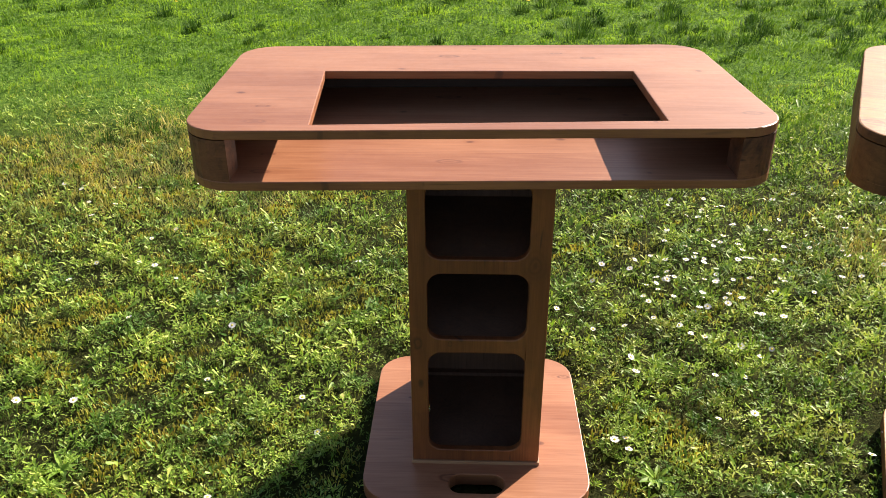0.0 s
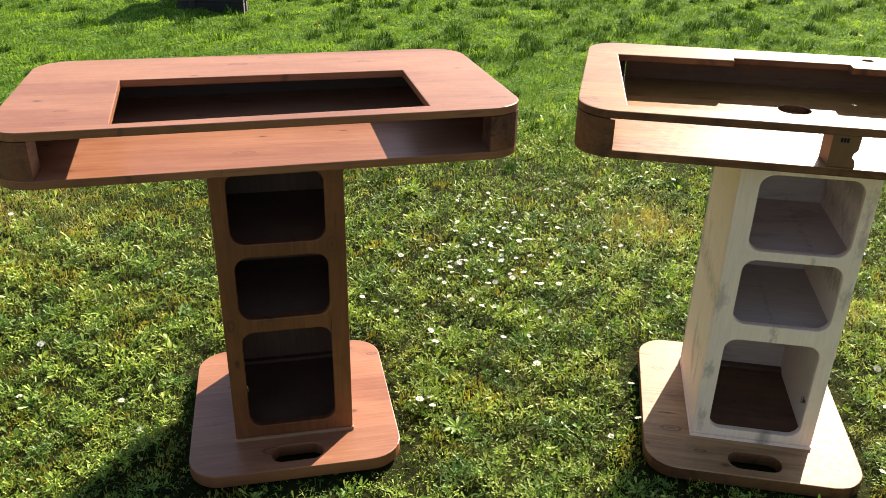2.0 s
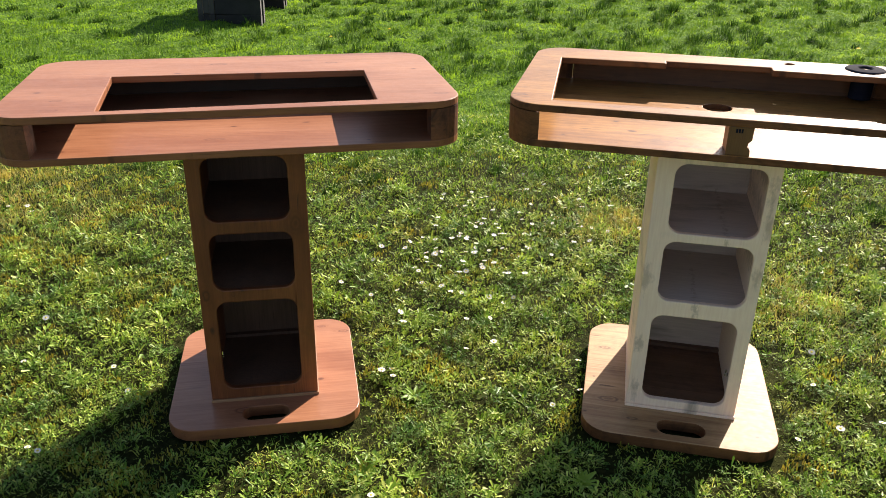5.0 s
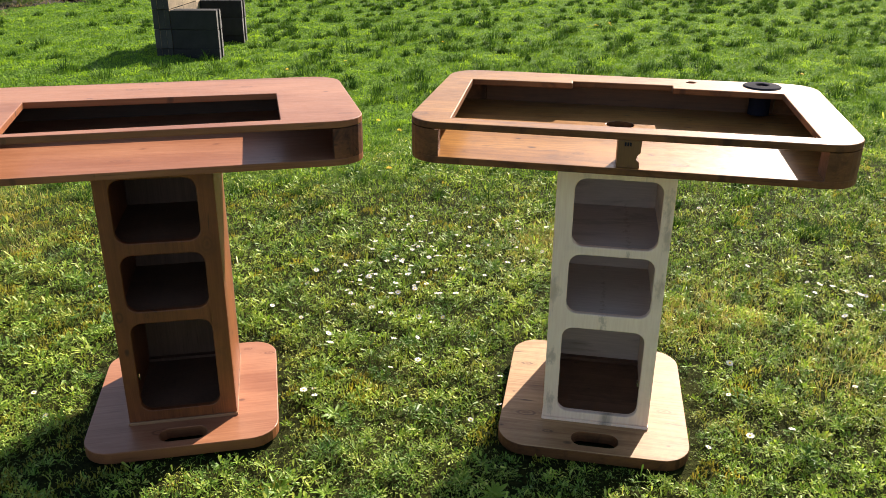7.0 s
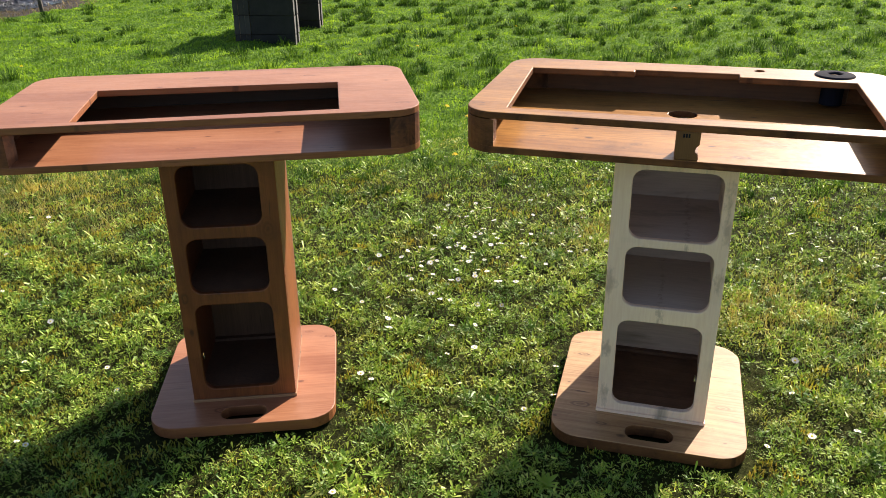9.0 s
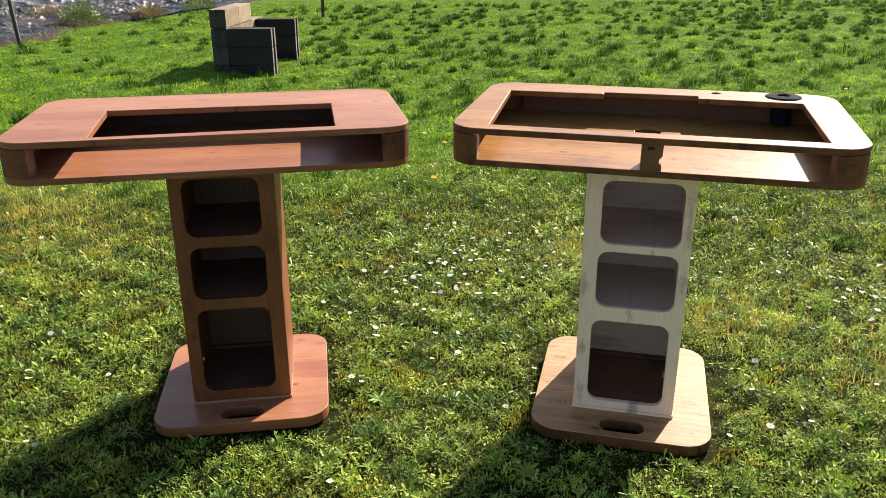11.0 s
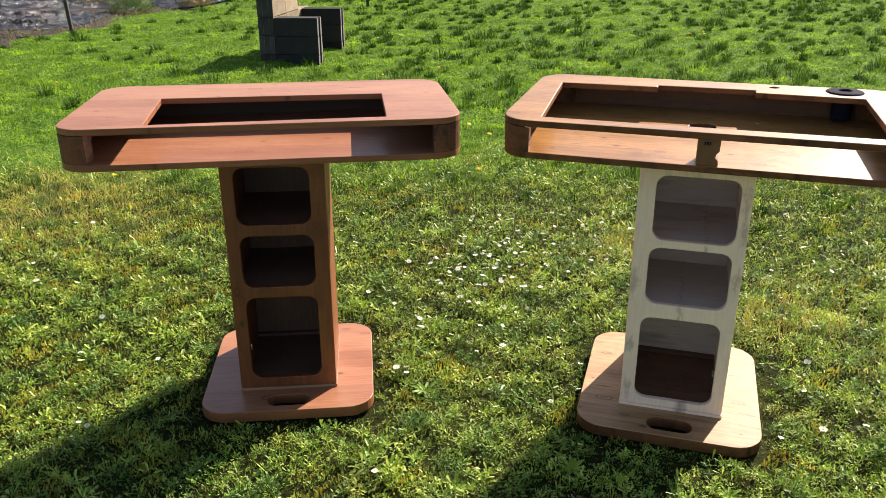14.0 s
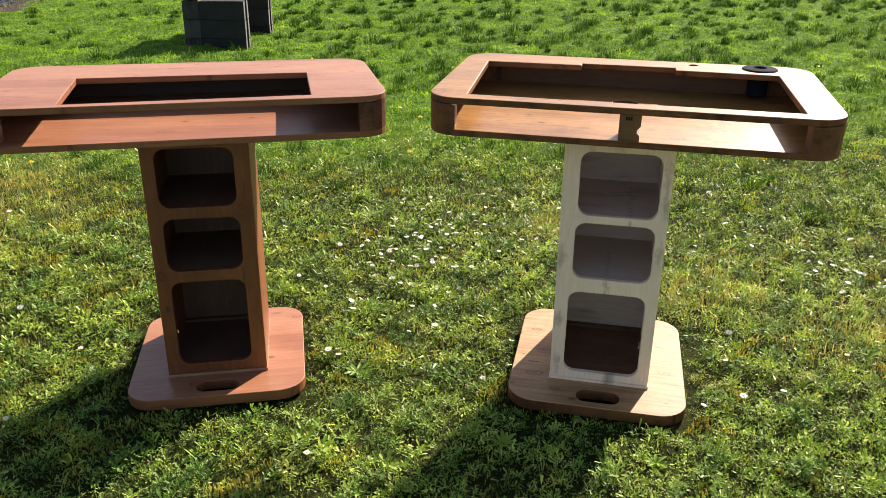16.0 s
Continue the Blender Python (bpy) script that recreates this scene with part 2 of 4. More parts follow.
# Board edges and honey end walls: the front's shade is put into the stain.
red_edge_shade = wood("red_stained_edge_in_shade", (0.18, 0.060, 0.022), (0.32, 0.120, 0.044), (0.03, 0.012, 0.008), 0, 0.5, shift=5.1, knots=0.6)
honey_side_shade = wood("honey_side_in_shade", (0.13, 0.050, 0.018), (0.27, 0.112, 0.040), (0.035, 0.015, 0.008), 0, 0.6, shift=6.2, knots=0.6, gloss=0.25, mottle=0.6)
# End blocks: own mottling, with the front's shade kept in the dark stain.
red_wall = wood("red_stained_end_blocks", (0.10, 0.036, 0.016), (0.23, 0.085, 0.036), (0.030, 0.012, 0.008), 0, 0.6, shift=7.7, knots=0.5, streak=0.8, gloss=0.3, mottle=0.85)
red_hollow = wood("red_stained_pine_hollow", (0.10, 0.052, 0.031), (0.20, 0.104, 0.064), (0.04, 0.016, 0.010), 2, 0.55, shift=9.2)
honey_worn = wood("worn_honey_pine", (0.27, 0.14, 0.06), (0.50, 0.305, 0.145), (0.10, 0.055, 0.03), 0, 0.52, shift=8.3, gloss=0.3, knots=0.35, grain=0.12, streak=0.9, mottle=0.25, spots=((-0.05, 0.02, 0.012), (0.36, 0.10, 0.010), (-0.07, 0.30, 0.009), (0.02, -0.06, 0.008)))
red_plinth = wood("pale_plywood_strip", (0.20, 0.095, 0.045), (0.40, 0.22, 0.115), (0.08, 0.04, 0.02), 0, 0.55, shift=3.7)
brown_shelf = wood("brown_shelf", (0.10, 0.047, 0.026), (0.20, 0.100, 0.057), (0.06, 0.03, 0.02), 0, 0.6, shift=2.9, mottle=0.4)
cream = painted("rubbed_cream_paint")
# Inside the column: darker and greyer than the outer cream, streaked sideways.
cream_inside = painted("dull_cream_inside", (0.52, 0.405, 0.35), (0.62, 0.50, 0.43), 0.62, True)
black_plastic = plain("black_plastic", (0.014, 0.016, 0.026), 0.9)
black_plastic.node_tree.nodes["Principled BSDF"].inputs["Specular IOR Level"].default_value = 0.08
chrome = plain("chrome", (0.75, 0.75, 0.76), 0.2, 1.0)


# ---- mesh helpers ----
def mesh_object(name, bm, material, bevel=0.0):
    me = bpy.data.meshes.new(name)
    bmesh.ops.recalc_face_normals(bm, faces=bm.faces)
    bm.to_mesh(me)
    bm.free()
    me.materials.append(material)
    ob = new(name, me)
    if bevel:
        mod = ob.modifiers.new("edge", "BEVEL")
        mod.width, mod.segments, mod.limit_method, mod.angle_limit = bevel, 2, "ANGLE", radians(40)
    return ob


def part(name, bm, material, parent, label="", bevel=0.0, edge=None, under=None):
    """A part of a thing; edge: a darker material that puts shade into a board's narrow sides; under: one that does so
    on its underside.
    """
    ob = mesh_object(name, bm, material, bevel)
    if edge is not None:
        ob.data.materials.append(edge)
        for f in ob.data.polygons:
            f.material_index = 1 if abs(f.normal.z) < 0.5 else 0
    if under is not None:
        ob.data.materials.append(under)
        for f in ob.data.polygons:
            if f.normal.z < -0.5:
                f.material_index = len(ob.data.materials) - 1
    ob.parent = parent
    return tagged(ob, label)


def thing(name, label, category, m, group="", kind=""):
    ob = new(name)
    ob.empty_display_size = 0.1
    ob.matrix_world = m
    return tagged(ob, label, category, group, kind)


def rounded(x0, x1, y0, y1, r, steps=7):
    """The outline of a rectangle with round corners, counter-clockwise."""
    pts = []
    for cx, cy, a in ((x1 - r, y0 + r, -90), (x1 - r, y1 - r, 0), (x0 + r, y1 - r, 90), (x0 + r, y0 + r, 180)):
        for i in range(steps + 1):
            b = radians(a + 90 * i / steps)
            pts.append((cx + r * math.cos(b), cy + r * math.sin(b)))
    return pts


def slab(loops, z0, z1, upright=False):
    """A board: outline and holes filled and given thickness. upright: the outline is in x and z, the thickness in y."""
    bm = bmesh.new()
    edges = []
    for loop in loops:
        vs = [bm.verts.new((x, y, z0)) for x, y in loop]
        edges += [bm.edges.new((vs[i], vs[(i + 1) % len(vs)])) for i in range(len(vs))]
    bmesh.ops.triangle_fill(bm, use_beauty=True, edges=edges)
    bmesh.ops.dissolve_limit(bm, angle_limit=0.01, verts=bm.verts, edges=bm.edges) if len(loops) == 1 else None
    out = bmesh.ops.extrude_face_region(bm, geom=bm.faces[:])
    bmesh.ops.translate(bm, vec=(0, 0, z1 - z0), verts=[g for g in out["geom"] if isinstance(g, bmesh.types.BMVert)])
    if upright:
        for v in bm.verts:
            v.co = (v.co.x, v.co.z, v.co.y)
    return bm


def box(x0, x1, y0, y1, z0, z1):
    bm = bmesh.new()
    bmesh.ops.create_cube(bm, size=1)
    for v in bm.verts:
        v.co = ((x0 + x1) / 2 + v.co.x * (x1 - x0), (y0 + y1) / 2 + v.co.y * (y1 - y0), (z0 + z1) / 2 + v.co.z * (z1 - z0))
    return bm


def tube(profile, steps=32, centre=(0, 0, 0)):
    """A turned form from (radius, height) pairs; closed when the last pair is the first."""
    bm = bmesh.new()
    rings = []
    for r, z in profile:
        rings.append([bm.verts.new((centre[0] + r * math.cos(2 * math.pi * i / steps), centre[1] + r * math.sin(2 * math.pi * i / steps), centre[2] + z)) for i in range(steps)])
    for a, b in zip(rings, rings[1:]):
        for i in range(steps):
            bm.faces.new((a[i], a[(i + 1) % steps], b[(i + 1) % steps], b[i]))
    bmesh.ops.remove_doubles(bm, verts=bm.verts, dist=1e-6)
    return bm


def sheet(name, verts, quads, material, tris=None):
    """One large mesh straight from arrays."""
    me = bpy.data.meshes.new(name)
    faces = [(quads, 4)] + ([(tris, 3)] if tris is not None else [])
    loops = np.concatenate([f.reshape(-1) for f, _ in faces]).astype(np.int32)
    totals = np.concatenate([np.full(len(f), k, np.int32) for f, k in faces])
    me.vertices.add(len(verts))
    me.vertices.foreach_set("co", verts.astype(np.float32).reshape(-1))
    me.loops.add(len(loops))
    me.loops.foreach_set("vertex_index", loops)
    me.polygons.add(len(totals))
    me.polygons.foreach_set("loop_start", np.concatenate([[0], np.cumsum(totals)[:-1]]).astype(np.int32))
    me.update(calc_edges=True)
    me.materials.append(material)
    return new(name, me)


# ---- ground ----
def wave(x, y, seed=0.0):
    """A smooth uneven field, about -1 to 1."""
    return (np.sin(1.7 * x + 2.3 * y + seed) + np.sin(3.1 * x - 1.9 * y + 1.3 * seed + 1) + np.sin(-2.3 * x + 4.1 * y + 2.1 * seed + 2)
            + 0.7 * np.sin(6.7 * x + 5.3 * y + seed * 3) + 0.7 * np.sin(7.9 * x - 6.1 * y + seed * 1.7)) / 4.4


def terrain(x, y):
    near = np.clip((y - 2.6) / 2.0, 0.0, 1.0)
    return -0.012 + 0.006 * wave(x * 1.3, y * 1.3) * (1 - near) + near * (0.02 * wave(x * 0.7, y * 0.7, 2.0) + 0.026 * wave(x * 2.3, y * 2.3, 4.0) + 0.016 * wave(x * 4.1, y * 4.1, 6.0))


def ground_material():
    n = Nodes("soil_and_thatch")
    p = n.coords()
    a, b = n.noise(p, 55.0, 6.0, 0.7), n.noise(p, 2.3, 4.0)
    col = n.ramp(a, (0.3, (0.012, 0.014, 0.005)), (0.55, (0.030, 0.036, 0.010)), (0.8, (0.085, 0.080, 0.030)))
    col = n.mix(n.math("MULTIPLY", n.math("SUBTRACT", b, 0.45), 1.6, True), col, (0.075, 0.085, 0.02))
    sep = n.add("SeparateXYZ")
    n.put(p, sep.inputs[0])
    col = n.mix(n.math("MULTIPLY", n.math("SUBTRACT", sep.outputs[1], 3.6), 1.0, True), col, n.ramp(n.noise(p, 38.0, 6.0, 0.75), (0.36, (0.02, 0.055, 0.008)), (0.5, (0.085, 0.17, 0.024)), (0.66, (0.21, 0.33, 0.055))))
    n.bump(a, 0.8, 0.02)
    n.bsdf.inputs["Specular IOR Level"].default_value = 0.05
    return n.finish(col, 1.0)


gx = np.concatenate([[-400, -120, -40, -18], np.linspace(-9, 15, 241), [22, 40, 120, 400]])
gy = np.concatenate([[-400, -120, -40, -12, -5], np.linspace(-2, 20, 201), [30, 60, 130, 400]])
X, Y = np.meshgrid(gx, gy)
gv = np.stack([X.ravel(), Y.ravel(), terrain(X, Y).ravel()], 1)
w = len(gx)
ii = (np.arange(len(gy) - 1)[:, None] * w + np.arange(w - 1)[None]).ravel()
ground = sheet("ground", gv, np.stack([ii, ii + 1, ii + 1 + w, ii + w], 1), ground_material())
tagged(ground, "uneven lawn soil and dry thatch under the grass", "ground", kind="structure")


# ---- grass ----
rng = np.random.default_rng(5)


def bed_edge(y):
    """The lawn's border against the covered garden bed, in x, for a distance y."""
    return np.where(y < 14.0, -4.1 + 0.2 * (y - 10.7), -3.44 + 0.48 * (y - 14.0)) + 0.12 * np.sin(2.1 * y)


def free(x, y):
    """Where grass may stand: not under the two base boards, not in the bed."""
    a = (x > -0.185) & (x < 0.345) & (y > 1.388) & (y < 1.955)
    dx, dy = x - 1.118, y - 1.319
    u, v = dx * 0.9258 - dy * 0.3781, dx * 0.3781 + dy * 0.9258
    b = (u > -0.115) & (u < 0.41) & (v > -0.132) & (v < 0.455)
    bed = (y > 10.4) & (x < bed_edge(y) - 0.06 - 0.12 * np.sin(5.3 * y) - 0.08 * np.sin(13.0 * y + 4 * x))
    return ~(a | b | bed)


def in_view(x, y):
    """The wedge of lawn that the walk looks over."""
    wide = (x > -0.7 - 0.56 * np.maximum(y, 0)) & (x < 1.5 + 1.4 * np.maximum(y, 0)) & (x * x + y * y < 190.0)
    deep = (x > -0.5 - 0.42 * y) & (x < 1.2 + 0.86 * y)
    return (wide | deep) & (y > 0.45)


def blades(name, x, y, length, width, lean, heading, material, curve=0.5, lift=0.0):
    """Grass: each blade a bent strip that narrows to its tip."""
    n = len(x)
    z = terrain(x, y) + lift
    hx, hy = np.cos(heading), np.sin(heading)
    face = heading + np.pi / 2 + rng.normal(0, 0.5, n)
    sxx, syy = np.cos(face) * width / 2, np.sin(face) * width / 2
    l1, l2 = lean * (1 - curve), np.minimum(lean * (1 + curve), 1.9)
    mx, mz = 0.55 * length * np.sin(l1), 0.55 * length * np.cos(l1)
    tx, tz = mx + 0.45 * length * np.sin(l2), mz + 0.45 * length * np.cos(l2)
    v = np.empty((n, 5, 3))
    v[:, 0] = np.stack([x - sxx, y - syy, z - 0.004], 1)
    v[:, 1] = np.stack([x + sxx, y + syy, z - 0.004], 1)
    v[:, 2] = np.stack([x + hx * mx + sxx * 0.85, y + hy * mx + syy * 0.85, z + mz], 1)
    v[:, 3] = np.stack([x + hx * mx - sxx * 0.85, y + hy * mx - syy * 0.85, z + mz], 1)
    v[:, 4] = np.stack([x + hx * tx, y + hy * tx, z + tz], 1)
    base = np.arange(n)[:, None] * 5
    return sheet(name, v.reshape(-1, 3), base + np.array([[0, 1, 2, 3]]), material, base + np.array([[3, 2, 4]]))


def leaves(name, x, y, z, length, width, rise, heading, material):
    """Broad small leaves: two folded quads along a midrib."""
    n = len(x)
    hx, hy = np.cos(heading), np.sin(heading)
    px, py = -hy, hx
    cr, sr = np.cos(rise), np.sin(rise)
    tip = rng.normal(0, 0.4, n)
    ct, st = np.cos(tip), np.sin(tip)

    def at(d, s, up):
        return np.stack([x + hx * d * cr * length + px * s * width * ct, y + hy * d * cr * length + py * s * width * ct, z + d * sr * length + up * width + s * width * st], 1)

    v = np.empty((n, 6, 3))
    v[:, 0], v[:, 1], v[:, 2] = at(0, 0, 0), at(0.45, -0.30, 0.10), at(0.84, -0.42, 0.08)
    v[:, 3], v[:, 4], v[:, 5] = at(1.0, 0, -0.05), at(0.84, 0.42, 0.08), at(0.45, 0.30, 0.10)
    base = np.arange(n)[:, None] * 6
    quads = np.concatenate([base + np.array([[0, 1, 2, 3]]), base + np.array([[0, 3, 4, 5]])])
    return sheet(name, v.reshape(-1, 3), quads, material)


GREENS = ((0.10, (0.08, 0.15, 0.020)), (0.40, (0.20, 0.33, 0.05)), (0.68, (0.35, 0.48, 0.09)), (0.95, (0.50, 0.55, 0.18)))
LUSH = ((0.10, (0.068, 0.15, 0.020)), (0.40, (0.160, 0.315, 0.040)), (0.70, (0.235, 0.40, 0.055)), (0.95, (0.31, 0.45, 0.08)))
lawn_mat = leaf_material("lawn_blades", GREENS, (0.48, 0.43, 0.11), 0.57, rough=0.5, gloss=0.14)
meadow_mat = leaf_material("meadow_blades", LUSH, (0.20, 0.22, 0.06), 0.80, 0.38, rough=0.6, single=0.26, gloss=0.04)
# Tussock green is darkened to carry the tufts' backlit, shaded side.
tuft_mat = leaf_material("shaded_tussock_blades", ((0.1, (0.018, 0.056, 0.013)), (0.5, (0.048, 0.125, 0.021)), (0.95, (0.13, 0.24, 0.042))), (0.12, 0.16, 0.04), 0.8, 0.22, gloss=0.06)
weed_mat = leaf_material("lawn_weeds", ((0.1, (0.07, 0.16, 0.026)), (0.45, (0.21, 0.37, 0.060)), (0.7, (0.37, 0.53, 0.11)), (0.95, (0.60, 0.68, 0.24))), (0.42, 0.38, 0.11), 0.60, 0.30, 0.42, gloss=0.24)


def scatter(count, x0, x1, y0, y1):
    x, y = rng.uniform(x0, x1, count), rng.uniform(y0, y1, count)
    keep = free(x, y) & in_view(x, y)
    return x[keep], y[keep]


# short lawn round the tables: a low mat of small leaves with short blades
def edge_gap(x, y):
    """The distance to the nearer base board."""
    u, v = (x - 1.118) * 0.9258 - (y - 1.319) * 0.3781, (x - 1.118) * 0.3781 + (y - 1.319) * 0.9258
    return np.minimum(np.hypot(np.maximum(np.abs(x - 0.08) - 0.265, 0), np.maximum(np.abs(y - 1.67) - 0.285, 0)), np.hypot(np.maximum(np.abs(u - 0.148) - 0.263, 0), np.maximum(np.abs(v - 0.162) - 0.295, 0)))


def mat_height(x, y):
    """Small mounds and hollows of the sward."""
    h = 0.42 + 0.75 * wave(x * 8.0, y * 8.0, 2.0) + 0.80 * wave(x * 17.0, y * 17.0, 5.0) + 0.75 * wave(x * 33.0, y * 33.0, 8.0)
    return np.clip(h, 0.02, 1.2) * np.clip(0.15 + edge_gap(x, y) / 0.12, 0.15, 1.0)


def mossiness(x, y):
    """Where moss takes over from the leafy weeds, 0 to 1: small patches, more of them on the side away from the second table."""
    return np.clip((wave(x * 2.9, y * 2.9, 13.0) + 0.8 * wave(x * 7.5, y * 7.5, 3.0) + 0.6 * wave(x * 15.0, y * 15.0, 9.0) + 0.22 * np.clip(-x, -1, 1) - 0.30) * 2.2, 0, 1)


x, y = scatter(420000, -3.4, 7.2, 0.45, 5.0)
keep = rng.uniform(0, 1, len(x)) < np.clip(0.08 + 0.8 * mat_height(x, y), 0.05, 1) * np.clip(1.25 - 0.15 * y, 0.45, 1)
x, y = x[keep], y[keep]
n = len(x)
grow = (0.45 + 0.75 * mat_height(x, y)) * 0.9
lawn = blades("lawn_grass", x, y, rng.gamma(5.0, 0.0060, n) * grow, rng.uniform(0.0016, 0.0038, n), np.abs(rng.normal(1.10, 0.40, n)), rng.uniform(0, 6.2832, n), lawn_mat)
tagged(lawn, "short mown grass with mossy and dry patches", "grass", kind="stuff")

# low plants: a handful of leaves from one crown, close together, with dark hollows between them
x, y = scatter(310000, -3.3, 6.8, 0.45, 4.6)
keep = rng.uniform(0, 1, len(x)) < np.clip(0.22 + 0.8 * mat_height(x, y) + 0.35 * wave(x * 1.7, y * 1.7, 6.0), 0.10, 1) * np.clip(1.7 - 0.46 * y, 0.10, 1) * (1 - 0.70 * mossiness(x, y)) * (1 - 0.55 * np.clip((x - 1.5) / 0.8, 0, 1) * np.clip((y - 1.7) / 0.8, 0, 1))
x, y = x[keep], y[keep]
k, per = len(x), 6
stature = 0.74 * rng.gamma(9.0, 0.111, k) * np.clip(0.55 + 0.55 * mat_height(x, y), 0.45, 1.25) * np.clip(0.58 + 0.22 * y, 0.9, 1.45) * np.clip(0.35 + edge_gap(x, y) / 0.10, 0.35, 1.0)
n = k * per
crown_x, crown_y, stature = np.repeat(x, per), np.repeat(y, per), np.repeat(stature, per)
ang = np.tile(np.arange(per) * 2.4, k) + np.repeat(rng.uniform(0, 6.2832, k), per) + rng.normal(0, 0.3, n)
out = np.tile(np.linspace(0.15, 1.0, per), k)
x, y = crown_x + 0.012 * out * stature * np.cos(ang), crown_y + 0.012 * out * stature * np.sin(ang)
ok = free(x + 0.01 * np.cos(ang), y + 0.01 * np.sin(ang))
x, y, ang, out, stature = x[ok], y[ok], ang[ok], out[ok], stature[ok]
n = len(x)
weeds = leaves("lawn_weeds", x, y, terrain(x, y) + 0.002 + 0.016 * stature * (1.2 - out) + 0.030 * mat_height(x, y) * rng.uniform(0.4, 1.0, n), rng.gamma(12.0, 0.00145, n) * stature, rng.uniform(0.0052, 0.0092, n) * stature, 0.95 - 0.85 * out + rng.normal(0, 0.28, n), ang, weed_mat)
tagged(weeds, "low green clover and daisy leaves among the grass", "weeds", kind="stuff")

# the lawn goes on round and behind the walk
x, y = rng.uniform(-5.5, 8.5, 60000), rng.uniform(-4.5, 5.0, 60000)
keep = ~in_view(x, y) & free(x, y)
x, y = x[keep], y[keep]
n = len(x)
margin = blades("lawn_margin", x, y, rng.gamma(5.0, 0.011, n), rng.uniform(0.018, 0.034, n), np.abs(rng.normal(1.05, 0.35, n)), rng.uniform(0, 6.2832, n), lawn_mat)
tagged(margin, "mown grass of the lawn all round the tables", "grass", kind="stuff")

# small rosettes of daisy and clover leaves
x, y = scatter(40000, -3.0, 6.8, 0.45, 3.9)
keep = rng.uniform(0, 1, len(x)) < np.clip(0.55 + 0.75 * wave(x * 2.3, y * 2.3, 9.0), 0.08, 1) * np.clip(1.5 - 0.30 * y, 0.2, 1)
x, y = x[keep], y[keep]
k, per = len(x), 7
span = np.repeat(rng.gamma(6.0, 0.0022, k), per)
high = np.repeat(0.008 + 0.030 * mat_height(x, y), per)
x, y = np.repeat(x, per), np.repeat(y, per)
n = k * per
turn_ = np.tile(np.arange(per) * 0.8976, k) + np.repeat(rng.uniform(0, 6.2832, k), per) + rng.normal(0, 0.25, n)
small = free(x + 0.8 * span * np.cos(turn_), y + 0.8 * span * np.sin(turn_))
rosette_mat = leaf_material("rosette_leaves", ((0.1, (0.07, 0.17, 0.022)), (0.45, (0.20, 0.38, 0.050)), (0.7, (0.33, 0.52, 0.09)), (0.95, (0.48, 0.62, 0.17))), (0.40, 0.40, 0.09), 0.62, 0.28, 0.45, gloss=0.20)
x, y, high, span, turn_ = x[small], y[small], high[small], span[small], turn_[small]
n = len(x)
mats = leaves("leaf_rosettes", x, y, terrain(x, y) + high * 0.6, span * rng.uniform(0.6, 1.1, n), span * rng.uniform(0.19, 0.33, n), rng.normal(0.60, 0.30, n), turn_, rosette_mat)
tagged(mats, "bright green rosettes of low lawn weeds", "weeds", kind="stuff")

# low yellow-green moss between the weeds
x, y = scatter(380000, -3.0, 5.0, 0.45, 3.9)
cushion = mossiness(x, y)
keep = rng.uniform(0, 1, len(x)) < cushion * np.clip(1.4 - 0.25 * y, 0.2, 1)
x, y, cushion = x[keep], y[keep], cushion[keep]
n = len(x)
moss_mat = leaf_material("moss", ((0.1, (0.16, 0.17, 0.025)), (0.5, (0.36, 0.36, 0.06)), (0.9, (0.58, 0.53, 0.16))), (0.34, 0.24, 0.08), 0.55, 0.3, 0.8, 4.0, 0.05)
moss = blades("moss_cushions", x, y, rng.uniform(0.007, 0.016, n), rng.uniform(0.0028, 0.0055, n), np.abs(rng.normal(0.7, 0.4, n)), rng.uniform(0, 6.2832, n), moss_mat, 0.3, 0.004 + 0.014 * cushion * np.clip(0.3 + edge_gap(x, y) / 0.10, 0.3, 1.0))
tagged(moss, "low yellow-green moss cushions in the lawn", "moss", kind="stuff")

# longer tufted meadow behind
tufts = np.stack([rng.uniform(-8, 18, 5200), 3.3 + 14.5 * rng.uniform(0, 1, 5200) ** 1.25], 1)
tufts[:, 1] -= 0.7 * np.clip(tufts[:, 0] - 1.3, 0, 1) * np.clip(1.5 - (tufts[:, 1] - 3.3), 0, 1)
patchy = 0.50 + 0.55 * wave(tufts[:, 0] * 0.9, tufts[:, 1] * 0.9, 4.0) + 0.18 * np.clip(tufts[:, 0], -2.0, 1.6)
patchy *= 0.72
keep = in_view(tufts[:, 0], tufts[:, 1]) & (rng.uniform(0, 1, len(tufts)) < patchy)
tufts = tufts[keep]
x, y = scatter(1850000, -9.0, 17.0, 2.0, 19.5)
keep = rng.uniform(0, 1, len(x)) < np.clip((y - 2.9 - 1.3 * np.clip(-x - 0.2, 0, 1.0) + 0.9 * np.clip(x - 1.3, 0, 1.0)) / 1.6, 0, 1) * np.clip((4.2 / y) ** 1.6, 0.05, 1.0)
x, y = x[keep], y[keep]
n = len(x)
far = np.clip(y / 4.6, 0.75, 3.4)
length = rng.gamma(9.0, 0.0060, n) * np.clip(1.15 - 0.03 * y, 0.75, 1.0) * (0.85 + 0.25 * wave(x * 1.4, y * 1.4, 3.0)) * np.clip(0.75 + 0.60 * wave(x * 3.6, y * 3.6, 7.0) + 0.35 * wave(x * 8.5, y * 8.5, 1.0), 0.30, 1.6) * (0.50 + 0.50 * np.clip((y - 3) / 3.5, 0, 1))
